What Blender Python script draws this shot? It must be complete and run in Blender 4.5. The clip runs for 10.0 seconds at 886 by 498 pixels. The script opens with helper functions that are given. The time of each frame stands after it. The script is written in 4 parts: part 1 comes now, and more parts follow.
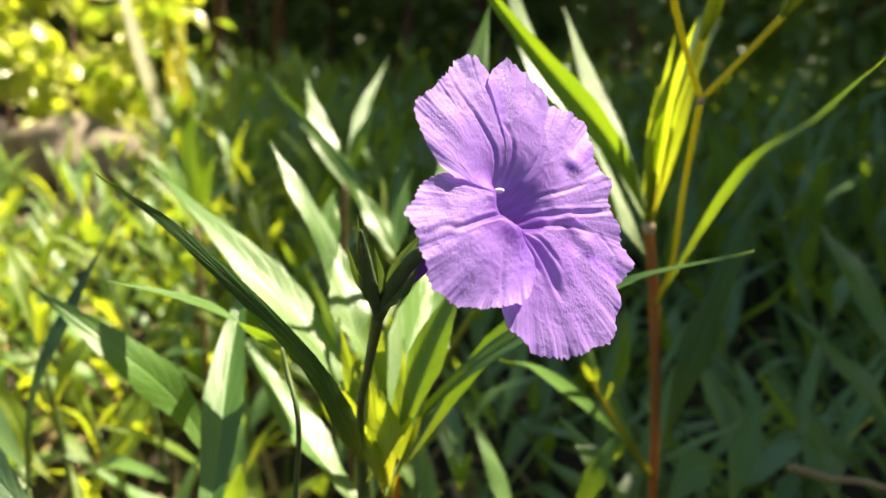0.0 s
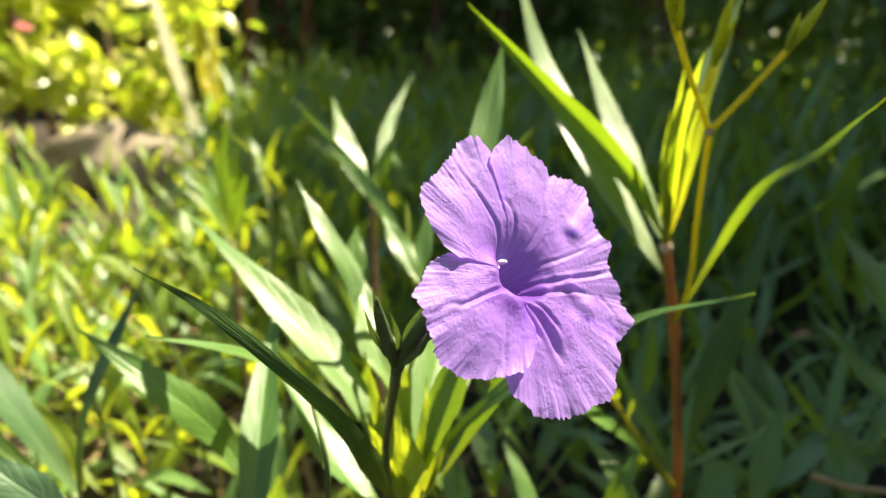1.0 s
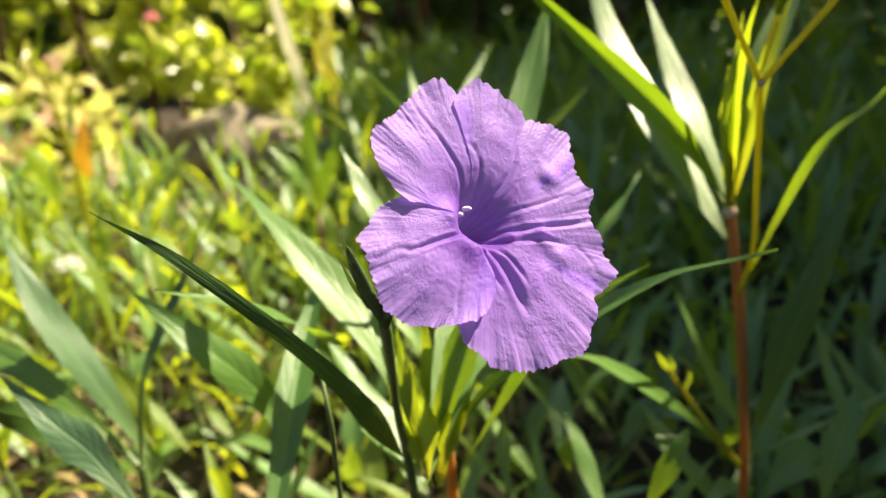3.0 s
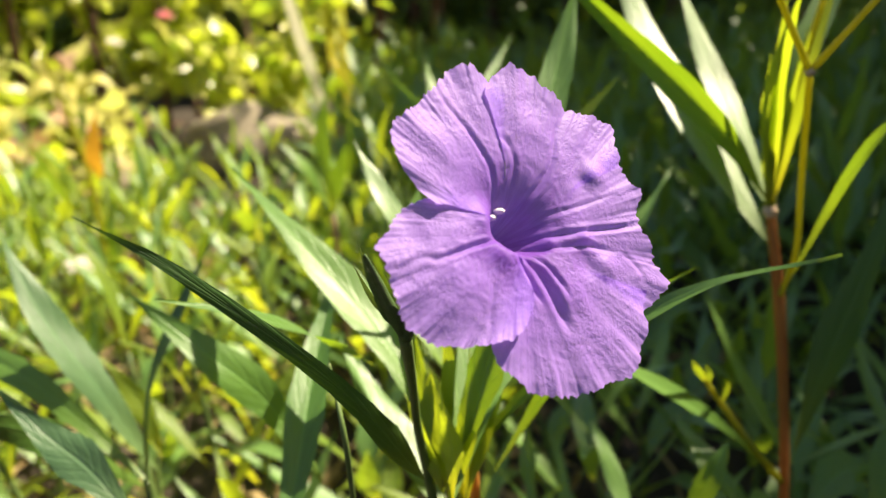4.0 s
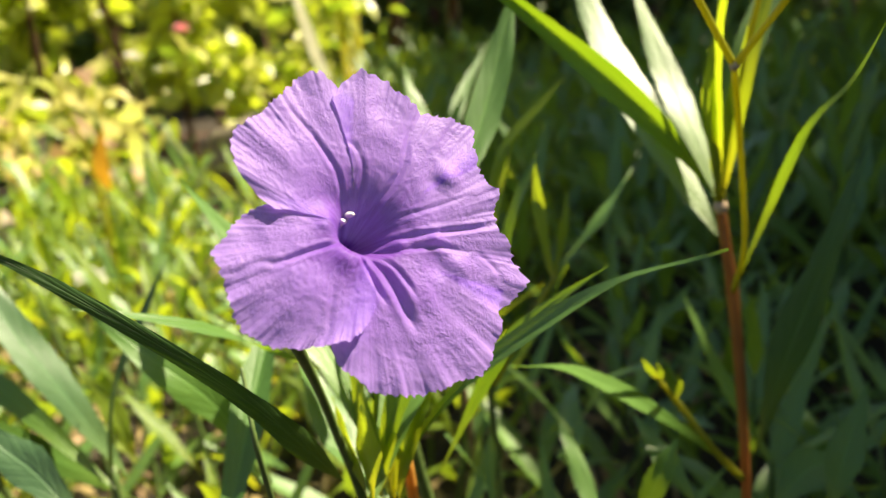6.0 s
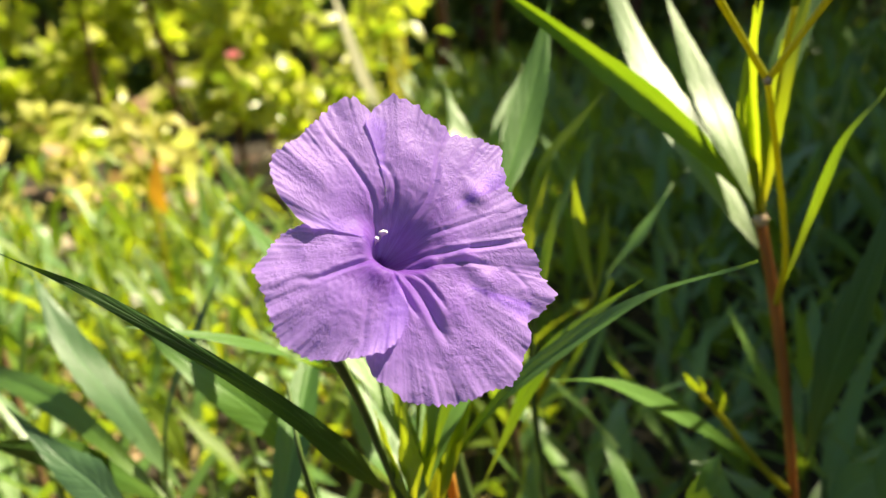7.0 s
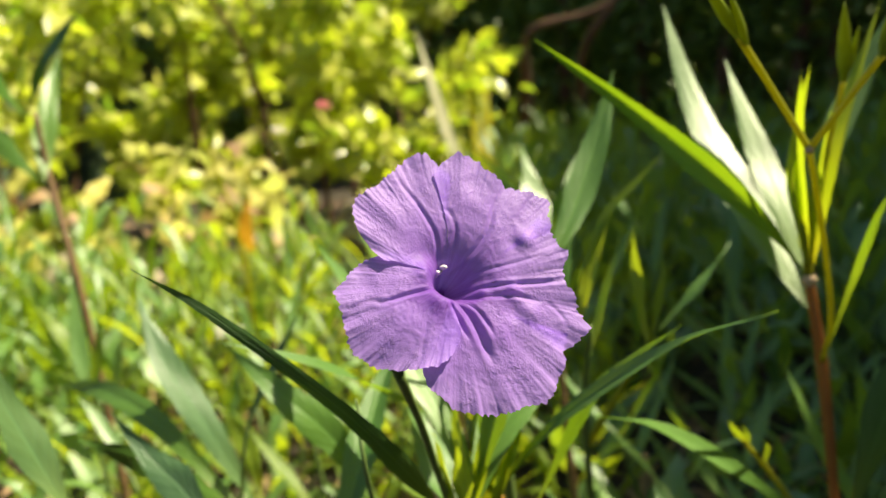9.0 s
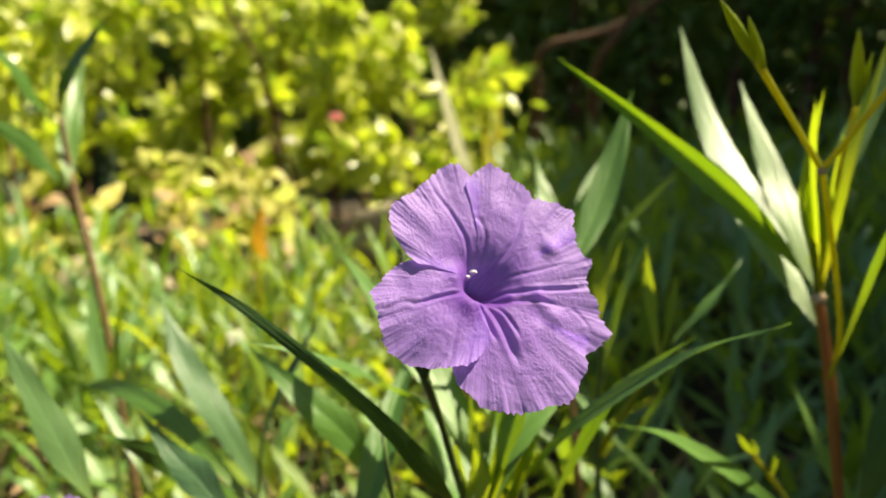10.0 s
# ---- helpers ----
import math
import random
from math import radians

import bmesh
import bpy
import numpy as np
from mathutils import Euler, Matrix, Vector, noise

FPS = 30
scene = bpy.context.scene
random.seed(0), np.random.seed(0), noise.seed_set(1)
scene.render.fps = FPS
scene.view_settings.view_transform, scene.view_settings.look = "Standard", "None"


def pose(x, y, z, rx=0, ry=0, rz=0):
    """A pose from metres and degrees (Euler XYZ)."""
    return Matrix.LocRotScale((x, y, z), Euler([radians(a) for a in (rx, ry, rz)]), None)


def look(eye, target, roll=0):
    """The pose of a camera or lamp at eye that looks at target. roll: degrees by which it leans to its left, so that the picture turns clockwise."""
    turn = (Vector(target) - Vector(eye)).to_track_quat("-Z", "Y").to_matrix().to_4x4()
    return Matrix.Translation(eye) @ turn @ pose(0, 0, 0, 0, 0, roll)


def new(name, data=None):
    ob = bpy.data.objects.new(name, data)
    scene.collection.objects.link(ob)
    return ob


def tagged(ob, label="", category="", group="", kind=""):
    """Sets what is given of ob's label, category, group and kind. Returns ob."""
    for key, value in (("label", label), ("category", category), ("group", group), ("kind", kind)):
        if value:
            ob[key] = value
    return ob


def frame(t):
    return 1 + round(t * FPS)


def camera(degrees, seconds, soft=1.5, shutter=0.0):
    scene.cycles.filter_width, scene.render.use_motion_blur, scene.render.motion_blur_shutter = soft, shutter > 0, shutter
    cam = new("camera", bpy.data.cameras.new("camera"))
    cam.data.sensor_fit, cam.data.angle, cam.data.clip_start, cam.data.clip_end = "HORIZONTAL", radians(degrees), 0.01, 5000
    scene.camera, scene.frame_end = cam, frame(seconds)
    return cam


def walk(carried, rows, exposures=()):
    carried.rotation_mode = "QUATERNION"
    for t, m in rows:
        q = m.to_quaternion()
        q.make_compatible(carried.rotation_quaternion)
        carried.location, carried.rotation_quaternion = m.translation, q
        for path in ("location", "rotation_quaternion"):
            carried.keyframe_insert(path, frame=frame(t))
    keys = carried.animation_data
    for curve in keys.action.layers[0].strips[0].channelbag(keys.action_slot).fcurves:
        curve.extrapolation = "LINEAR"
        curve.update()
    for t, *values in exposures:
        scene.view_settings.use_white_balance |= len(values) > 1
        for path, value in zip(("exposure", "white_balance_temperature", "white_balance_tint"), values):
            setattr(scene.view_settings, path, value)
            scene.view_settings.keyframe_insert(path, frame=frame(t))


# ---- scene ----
cam = camera(54.8, 10.0, soft=1.25)
METRES, EYE, TILT, LEAN, TURN = 0.2, 0.42, -16.0, 0.0, 0.0
ROWS = [
    (0.0, 0.0, 0.0, 0.0, 0.0, -0.0, 0.0),
    (0.5, -0.0041, -0.0125, 0.0644, 0.69, -0.25, 1.36),
    (1.0, 0.032, -0.0674, 0.0899, 2.39, -0.88, 1.52),
    (1.5, 0.0839, -0.1167, 0.0958, 4.81, -1.1, 1.43),
    (2.0, 0.1327, -0.1329, 0.0911, 7.68, -1.57, 1.69),
    (3.5, 0.2126, 0.0504, 0.0405, 11.41, -1.9, 1.68),
    (4.0, 0.1681, 0.0822, 0.0535, 11.78, -1.97, 1.87),
    (4.5, 0.1872, 0.0921, 0.0517, 12.16, -1.98, 2.13),
    (5.0, 0.2363, 0.1075, 0.0506, 12.18, -2.03, 2.53),
    (6.5, 0.3631, 0.0996, 0.0433, 15.55, -1.13, 3.79),
    (7.0, 0.3665, 0.0775, 0.042, 17.33, -0.2, 4.14),
    (7.5, 0.3812, 0.0475, 0.0487, 18.77, 0.98, 3.83),
    (8.0, 0.4196, 0.0211, 0.0338, 20.33, 1.78, 3.28),
    (8.5, 0.4268, -0.0144, 0.0241, 21.6, 2.72, 2.31),
    (9.0, 0.4404, -0.0609, 0.0191, 22.41, 3.53, 1.25),
    (9.5, 0.448, -0.0875, 0.0043, 23.02, 4.1, 0.7),
    (10.0, 0.4321, -0.1207, 0.0052, 22.7, 4.49, -0.26),
]
walk(cam, [(t, pose(0, 0, EYE, TILT, LEAN, TURN) @ pose(METRES * x, METRES * y, METRES * z, 90 + pitch, roll, yaw)) for t, x, y, z, yaw, pitch, roll in ROWS], [(0.0, 1.75, 6650, 12), (1.0, 1.86, 6700, 11), (2.0, 1.73, 6750, 11), (3.5, 1.52, 6800, 12), (5.0, 1.52, 6800, 12), (6.5, 1.48, 6850, 6), (8.0, 1.37, 6900, 3), (10.0, 1.28, 6950, 2)])

# ---- lens softness: a small phone lens held close to the flower ----
cam.data.dof.use_dof = True
cam.data.dof.focus_distance = 0.180
cam.data.dof.aperture_fstop = 14.5

# ---- sky and sun: clear morning, the sun ahead and to the right ----
SUN_EL, SUN_AZ = 52.0, 58.0
to_sun = Vector((math.sin(radians(SUN_AZ)) * math.cos(radians(SUN_EL)), math.cos(radians(SUN_AZ)) * math.cos(radians(SUN_EL)), math.sin(radians(SUN_EL))))
world = bpy.data.worlds.new("sky")
scene.world = world
world.use_nodes = True
sky = world.node_tree.nodes.new("ShaderNodeTexSky")
sky.sky_type, sky.sun_disc = "NISHITA", False
sky.sun_elevation, sky.sun_rotation = radians(SUN_EL), radians(SUN_AZ)
back = world.node_tree.nodes["Background"]
back.inputs["Strength"].default_value = 0.049
world.node_tree.links.new(sky.outputs[0], back.inputs["Color"])
sun = new("sun", bpy.data.lights.new("sun", "SUN"))
sun.data.energy, sun.data.angle, sun.data.color = 5.0, radians(0.55), (1.0, 0.90, 0.68)
sun.matrix_world = look(to_sun * 20, (0, 0, 0))


# ---- materials ----
class Nodes:
    """A new material and short calls to wire its nodes."""

    def __init__(self, name):
        self.m = bpy.data.materials.new(name)
        self.m.use_nodes = True
        self.t = self.m.node_tree
        self.t.nodes.clear()
        self.out = self.t.nodes.new("ShaderNodeOutputMaterial")

    def add(self, kind, **props):
        n = self.t.nodes.new("ShaderNode" + kind)
        for k, v in props.items():
            setattr(n, k, v)
        return n

    def wire(self, a, b):
        if hasattr(a, "is_linked") or hasattr(a, "links"):
            self.t.links.new(a, b)
        else:
            b.default_value = a

    def math(self, op, a, b=0.0, clamp=False):
        n = self.add("Math", operation=op, use_clamp=clamp)
        self.wire(a, n.inputs[0])
        self.wire(b, n.inputs[1])
        return n.outputs[0]

    def noise(self, vec, scale, detail=4.0, rough=0.55):
        n = self.add("TexNoise")
        n.inputs["Scale"].default_value, n.inputs["Detail"].default_value, n.inputs["Roughness"].default_value = scale, detail, rough
        if vec is not None:
            self.t.links.new(vec, n.inputs["Vector"])
        return n.outputs["Fac"]

    def ramp(self, fac, *stops):
        n = self.add("ValToRGB")
        e = n.color_ramp.elements
        while len(e) < len(stops):
            e.new(0.5)
        for el, (p, c) in zip(e, stops):
            el.position, el.color = p, (*c, 1)
        self.t.links.new(fac, n.inputs[0])
        return n.outputs[0]

    def mix(self, fac, a, b, kind="MIX"):
        n = self.add("Mix", data_type="RGBA", blend_type=kind)
        for v, s in ((fac, n.inputs[0]), (a, n.inputs[6]), (b, n.inputs[7])):
            if isinstance(v, tuple):
                s.default_value = (*v, 1)
            else:
                self.wire(v, s)
        return n.outputs[2]

    def bump(self, height, strength, dist):
        n = self.add("Bump")
        n.inputs["Strength"].default_value, n.inputs["Distance"].default_value = strength, dist
        self.t.links.new(height, n.inputs["Height"])
        return n.outputs[0]

    def finish(self, color, rough=0.5, normal=None, glow=None, through_part=0.0, spec=0.5, coat=0.0):
        p = self.add("BsdfPrincipled")
        self.wire(color if not isinstance(color, tuple) else (*color, 1), p.inputs["Base Color"])
        self.wire(rough, p.inputs["Roughness"])
        p.inputs["Specular IOR Level"].default_value = spec
        if normal is not None:
            self.t.links.new(normal, p.inputs["Normal"])
        last = p.outputs[0]
        if glow is not None:
            p.inputs["Coat Weight"].default_value, p.inputs["Coat Roughness"].default_value = coat, 0.44
            tr = self.add("BsdfTranslucent")
            self.wire(glow if not isinstance(glow, tuple) else (*glow, 1), tr.inputs["Color"])
            if normal is not None:
                self.t.links.new(normal, tr.inputs["Normal"])
            mx = self.add("MixShader")
            mx.inputs[0].default_value = through_part
            self.t.links.new(last, mx.inputs[1])
            self.t.links.new(tr.outputs[0], mx.inputs[2])
            last = mx.outputs[0]
        self.t.links.new(last, self.out.inputs["Surface"])
        return self.m


def leaf_material(name, dark, light, thin, amount, rough=0.42, island=False, vary=0.25, base_tint=0.3, coat=0.3):
    """A leaf with midrib and side veins along its length (UV: across, along)."""
    n = Nodes(name)
    uv = n.add("TexCoord")
    sep = n.add("SeparateXYZ")
    n.t.links.new(uv.outputs["UV"], sep.inputs[0])
    off = n.math("ABSOLUTE", n.math("SUBTRACT", sep.outputs[0], 0.5))
    rib = n.math("SUBTRACT", 1.0, n.math("MULTIPLY", off, 16.0), clamp=True)
    uneven = n.math("MULTIPLY", n.noise(n.add("TexCoord").outputs["Object"], 110.0, 2.0), 5.0)
    wave = n.math("SINE", n.math("ADD", uneven, n.math("SUBTRACT", n.math("MULTIPLY", sep.outputs[1], 56.0), n.math("MULTIPLY", off, 24.0))))
    vein = n.math("MULTIPLY", n.math("POWER", n.math("MULTIPLY", n.math("ADD", wave, 1.0), 0.5), 10.0), 0.36)
    lines = n.math("MAXIMUM", rib, vein)
    who = n.add("NewGeometry").outputs["Random Per Island"] if island else n.add("ObjectInfo").outputs["Random"]
    geo = n.add("TexCoord").outputs["Object"]
    blotch = n.noise(geo, 60.0, 4.0)
    fine = n.noise(geo, 900.0, 3.0)
    base = n.mix(blotch, dark, light)
    base = n.mix(n.math("MULTIPLY", who, 0.55), base, tuple(c * f for c, f in zip(light, (1.5, 1.25, 0.8))))
    base = n.mix(n.math("MULTIPLY", lines, 0.42), base, tuple(min(1, c * 2.2) for c in light))
    glow = n.mix(blotch, thin, tuple(c * f for c, f in zip(thin, (0.62, 0.8, 0.6))))
    glow = n.mix(n.math("MULTIPLY", lines, 0.45), glow, tuple(c * 0.5 for c in thin))
    glow = n.mix(n.math("MULTIPLY", n.math("POWER", who, 1.5), vary), glow, tuple(c * f for c, f in zip(thin, (0.16, 0.34, 0.3))))
    foot = n.math("SUBTRACT", 1.0, n.math("MULTIPLY", sep.outputs[1], 3.2), clamp=True)
    glow = n.mix(n.math("MULTIPLY", foot, base_tint), glow, (0.85, 0.70, 0.03))
    base = n.mix(n.math("MULTIPLY", foot, base_tint * 0.6), base, (0.26, 0.27, 0.03))
    h = n.math("ADD", n.math("MULTIPLY", lines, -0.6), n.math("MULTIPLY", fine, 0.35))
    return n.finish(base, n.math("ADD", n.math("MULTIPLY", blotch, 0.2), rough - 0.06), n.bump(h, 0.5, 0.0009), glow, amount, 0.6, coat)


GREEN = leaf_material("leaf_green", (0.054, 0.142, 0.028), (0.105, 0.225, 0.046), (0.40, 0.56, 0.018), 0.36, 0.38)
# leaf_green darkened in its colour, for single leaves that stand in shade
SHADE_GREEN = leaf_material("leaf_shade_green", (0.030, 0.088, 0.018), (0.060, 0.135, 0.028), (0.15, 0.27, 0.012), 0.16, 0.42, coat=0.15)
GLOSSY = leaf_material("leaf_glossy", (0.06, 0.15, 0.03), (0.115, 0.235, 0.05), (0.44, 0.60, 0.02), 0.34, 0.38, coat=0.9)
# bluish dark green with sky-lit shade in its colour, for left foreground leaves
SHADE_BLUISH = leaf_material("leaf_shade_bluish", (0.042, 0.110, 0.046), (0.075, 0.155, 0.064), (0.22, 0.36, 0.05), 0.22, 0.38, coat=0.4)
BED_GREEN = leaf_material("leaf_bed_green", (0.075, 0.180, 0.048), (0.135, 0.270, 0.072), (0.54, 0.66, 0.03), 0.40, 0.36, coat=0.7)
YOUNG = leaf_material("leaf_young", (0.12, 0.22, 0.02), (0.20, 0.29, 0.03), (0.74, 0.78, 0.03), 0.55, base_tint=0.8)
# brighter, yellower bed leaf: sunlight put into the colour for the left side
BED_SUNLIT = leaf_material("leaf_bed_sunlit", (0.11, 0.21, 0.022), (0.18, 0.29, 0.032), (0.78, 0.81, 0.035), 0.58, base_tint=0.7, coat=0.35)
CARPET = leaf_material("leaf_carpet", (0.075, 0.180, 0.045), (0.14, 0.275, 0.070), (0.56, 0.66, 0.022), 0.42, island=True, coat=0.6)
SHRUB = leaf_material("leaf_shrub", (0.17, 0.24, 0.028), (0.62, 0.64, 0.18), (0.94, 0.95, 0.06), 0.50, 0.24, True, 1.0)
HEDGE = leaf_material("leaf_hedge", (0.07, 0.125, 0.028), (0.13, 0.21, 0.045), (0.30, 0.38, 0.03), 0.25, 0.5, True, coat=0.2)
PALE = leaf_material("leaf_yellowing", (0.52, 0.52, 0.13), (0.68, 0.64, 0.22), (0.95, 0.90, 0.22), 0.55, 0.4)
ORANGE = leaf_material("leaf_orange", (0.45, 0.17, 0.02), (0.55, 0.26, 0.04), (0.85, 0.38, 0.03), 0.45, 0.45)


def petal_material():
    n = Nodes("petal_violet")
    uv = n.add("TexCoord")
    sep = n.add("SeparateXYZ")
    n.t.links.new(uv.outputs["UV"], sep.inputs[0])
    # UV: x turns round the throat, y runs from throat to rim
    m = n.add("Mapping")
    m.inputs["Scale"].default_value = (150.0, 9.0, 1.0)
    n.t.links.new(uv.outputs["UV"], m.inputs[0])
    rays = n.noise(m.outputs[0], 1.0, 5.0, 0.6)
    obj = n.add("TexCoord").outputs["Object"]
    cloud = n.noise(obj, 70.0, 3.0)
    crepe = n.math("ABSOLUTE", n.math("SUBTRACT", n.noise(obj, 520.0, 3.0, 0.6), 0.5))
    deep = n.ramp(sep.outputs[1], (0.0, (0.12, 0.02, 0.30)), (0.17, (0.23, 0.065, 0.56)), (0.40, (0.37, 0.165, 0.78)), (1.0, (0.49, 0.290, 0.89)))
    base = n.mix(n.math("MULTIPLY", cloud, 0.5), deep, (0.61, 0.395, 0.93))
    base = n.mix(n.math("MULTIPLY", n.math("SUBTRACT", rays, 0.5, clamp=True), 0.35), base, (0.32, 0.13, 0.62))
    inner = n.math("SUBTRACT", 1.0, n.math("MULTIPLY", sep.outputs[1], 1.9), clamp=True)
    veins = n.math("MULTIPLY", n.math("MULTIPLY", n.math("SUBTRACT", rays, 0.42, clamp=True), 4.0, clamp=True), inner)
    base = n.mix(n.math("MULTIPLY", veins, 0.75), base, (0.13, 0.012, 0.36))
    m3 = n.add("Mapping")
    m3.inputs["Scale"].default_value = (46.0, 3.5, 1.0)
    n.t.links.new(uv.outputs["UV"], m3.inputs[0])
    broad = n.math("MULTIPLY", n.math("SUBTRACT", n.noise(m3.outputs[0], 1.0, 3.0, 0.6), 0.44, clamp=True), 6.0, clamp=True)
    base = n.mix(n.math("MULTIPLY", n.math("MULTIPLY", broad, inner), 0.85), base, (0.17, 0.015, 0.42))
    # crepe wrinkles coloured deeper violet, as shade and bounced light in the creases
    line = n.math("SUBTRACT", 1.0, n.math("MULTIPLY", crepe, 11.0), clamp=True)
    base = n.mix(n.math("MULTIPLY", line, 0.14), base, (0.36, 0.13, 0.76))
    glow = n.mix(0.5, base, (0.71, 0.42, 0.98))
    m2 = n.add("Mapping")
    m2.inputs["Scale"].default_value = (120.0, 26.0, 1.0)
    n.t.links.new(uv.outputs["UV"], m2.inputs[0])
    wrinkle = n.math("ABSOLUTE", n.math("SUBTRACT", n.noise(m2.outputs[0], 1.0, 3.0, 0.5), 0.5))
    patch = n.math("MULTIPLY", n.math("SUBTRACT", n.noise(obj, 120.0, 2.0), 0.36, clamp=True), 3.2, clamp=True)
    relief = n.math("ADD", n.math("MULTIPLY", crepe, 0.8), n.math("MULTIPLY", wrinkle, 1.3))
    h = n.math("ADD", n.math("MULTIPLY", relief, n.math("ADD", patch, 0.25)), n.math("MULTIPLY", rays, 0.12))
    return n.finish(base, 0.5, n.bump(h, 0.32, 0.0008), glow, 0.52, 0.3)


PETAL = petal_material()


def plain(name, a, b, scale, rough=0.6, bump=0.3, depth=0.001, glow=None, amount=0.0, spec=0.4):
    n = Nodes(name)
    obj = n.add("TexCoord").outputs["Object"]
    f = n.noise(obj, scale, 6.0)
    g = n.noise(obj, scale * 7, 3.0)
    c = n.ramp(f, (0.3, a), (0.7, b))
    return n.finish(c, rough, n.bump(n.math("ADD", f, n.math("MULTIPLY", g, 0.5)), bump, depth), glow, amount, spec)


TUBE = plain("corolla_tube", (0.12, 0.03, 0.26), (0.20, 0.06, 0.38), 300, 0.6, 0.3, 0.0005)
STEM_GREEN = plain("stem_green", (0.07, 0.12, 0.03), (0.13, 0.18, 0.05), 200, 0.5, 0.3, 0.0004)
STEM_RED = plain("stem_red", (0.30, 0.11, 0.03), (0.46, 0.19, 0.045), 60, 0.42, 0.3, 0.0004, (0.75, 0.32, 0.05), 0.25)
STEM_ORANGE = plain("stem_orange", (0.50, 0.20, 0.04), (0.62, 0.34, 0.07), 80, 0.5, 0.3, 0.0004, (0.85, 0.42, 0.04), 0.35)
STEM_YELLOW = plain("stem_yellow", (0.28, 0.30, 0.02), (0.36, 0.36, 0.04), 160, 0.45, 0.3, 0.0004, (0.7, 0.65, 0.03), 0.4)
STEM_BROWN = plain("stem_brown", (0.13, 0.075, 0.035), (0.22, 0.13, 0.06), 120, 0.6, 0.4, 0.0006)
CANE = plain("cane_yellow", (0.50, 0.46, 0.03), (0.68, 0.60, 0.06), 30, 0.3, 0.2, 0.001, (0.9, 0.75, 0.05), 0.2, 0.6)
NODE_PALE = plain("stem_node", (0.45, 0.30, 0.18), (0.6, 0.45, 0.3), 300, 0.6, 0.3, 0.0004)
CALYX = plain("calyx_green", (0.055, 0.11, 0.032), (0.11, 0.18, 0.06), 500, 0.6, 0.8, 0.0008, (0.16, 0.24, 0.03), 0.2)
ANTHER = plain("anther_white", (0.75, 0.68, 0.72), (0.85, 0.8, 0.82), 600, 0.6, 0.4, 0.0004)
SOIL = plain("soil", (0.022, 0.016, 0.010), (0.065, 0.047, 0.030), 26, 0.9, 1.0, 0.012)
STONE = plain("stone", (0.17, 0.14, 0.10), (0.36, 0.30, 0.22), 18, 0.85, 0.8, 0.006)
BARK = plain("bark", (0.07, 0.035, 0.022), (0.17, 0.085, 0.05), 30, 0.85, 0.9, 0.006)
# dull green of the added walls that hold back sky light
WALL = plain("sky_blocker_green", (0.04, 0.065, 0.03), (0.08, 0.11, 0.06), 9, 0.9, 0.7, 0.006)
DRY = plain("dry_grass", (0.30, 0.21, 0.09), (0.48, 0.36, 0.18), 90, 0.8, 0.3, 0.001, (0.5, 0.36, 0.14), 0.25)
STRAW = plain("pale_stalk", (0.74, 0.70, 0.44), (0.88, 0.85, 0.62), 40, 0.4, 0.3, 0.002, (0.9, 0.85, 0.5), 0.5)
PINK = plain("pink_petal", (0.75, 0.22, 0.26), (0.85, 0.42, 0.42), 60, 0.6, 0.3, 0.001, (0.9, 0.4, 0.4), 0.4)
WHITE = plain("white_petal", (0.75, 0.70, 0.62), (0.85, 0.82, 0.75), 60, 0.6, 0.3, 0.001, (0.9, 0.85, 0.8), 0.4)


# ---- mesh helpers ----
def mesh_object(name, verts, faces, material, parent=None, label="", uvs=None, smooth=True):
    me = bpy.data.meshes.new(name)
    me.from_pydata([tuple(v) for v in verts], [], faces)
    if uvs is not None:
        layer = me.uv_layers.new(name="UVMap")
        idx = np.zeros(len(me.loops), dtype=np.int32)
        me.loops.foreach_get("vertex_index", idx)
        layer.data.foreach_set("uv", np.asarray(uvs, dtype=np.float32)[idx].ravel())
    if smooth:
        me.polygons.foreach_set("use_smooth", [True] * len(me.polygons))
    me.materials.append(material)
    me.update()
    ob = new(name, me)
    if parent is not None:
        ob.parent = parent
    if label:
        ob["label"] = label
    return ob


def thing(name, label, category, group="", kind="", at=(0, 0, 0)):
    ob = new(name)
    ob.location = at
    return tagged(ob, label, category, group, kind)


def spline(points, n):
    """n + 1 points along a smooth curve through the given ones."""
    p = [np.array(q, dtype=float) for q in points]
    if len(p) == 2:
        return [p[0] + (p[1] - p[0]) * k / n for k in range(n + 1)]
    p = [2 * p[0] - p[1], *p, 2 * p[-1] - p[-2]]
    out, spans = [], len(p) - 3
    for k in range(n + 1):
        u = k / n * spans
        i = min(int(u), spans - 1)
        u -= i
        a, b, c, d = p[i:i + 4]
        out.append(0.5 * (2 * b + (c - a) * u + (2 * a - 5 * b + 4 * c - d) * u * u + (3 * b - a - 3 * c + d) * u ** 3))
    return out


def unit(v):
    return v / (np.linalg.norm(v) + 1e-12)


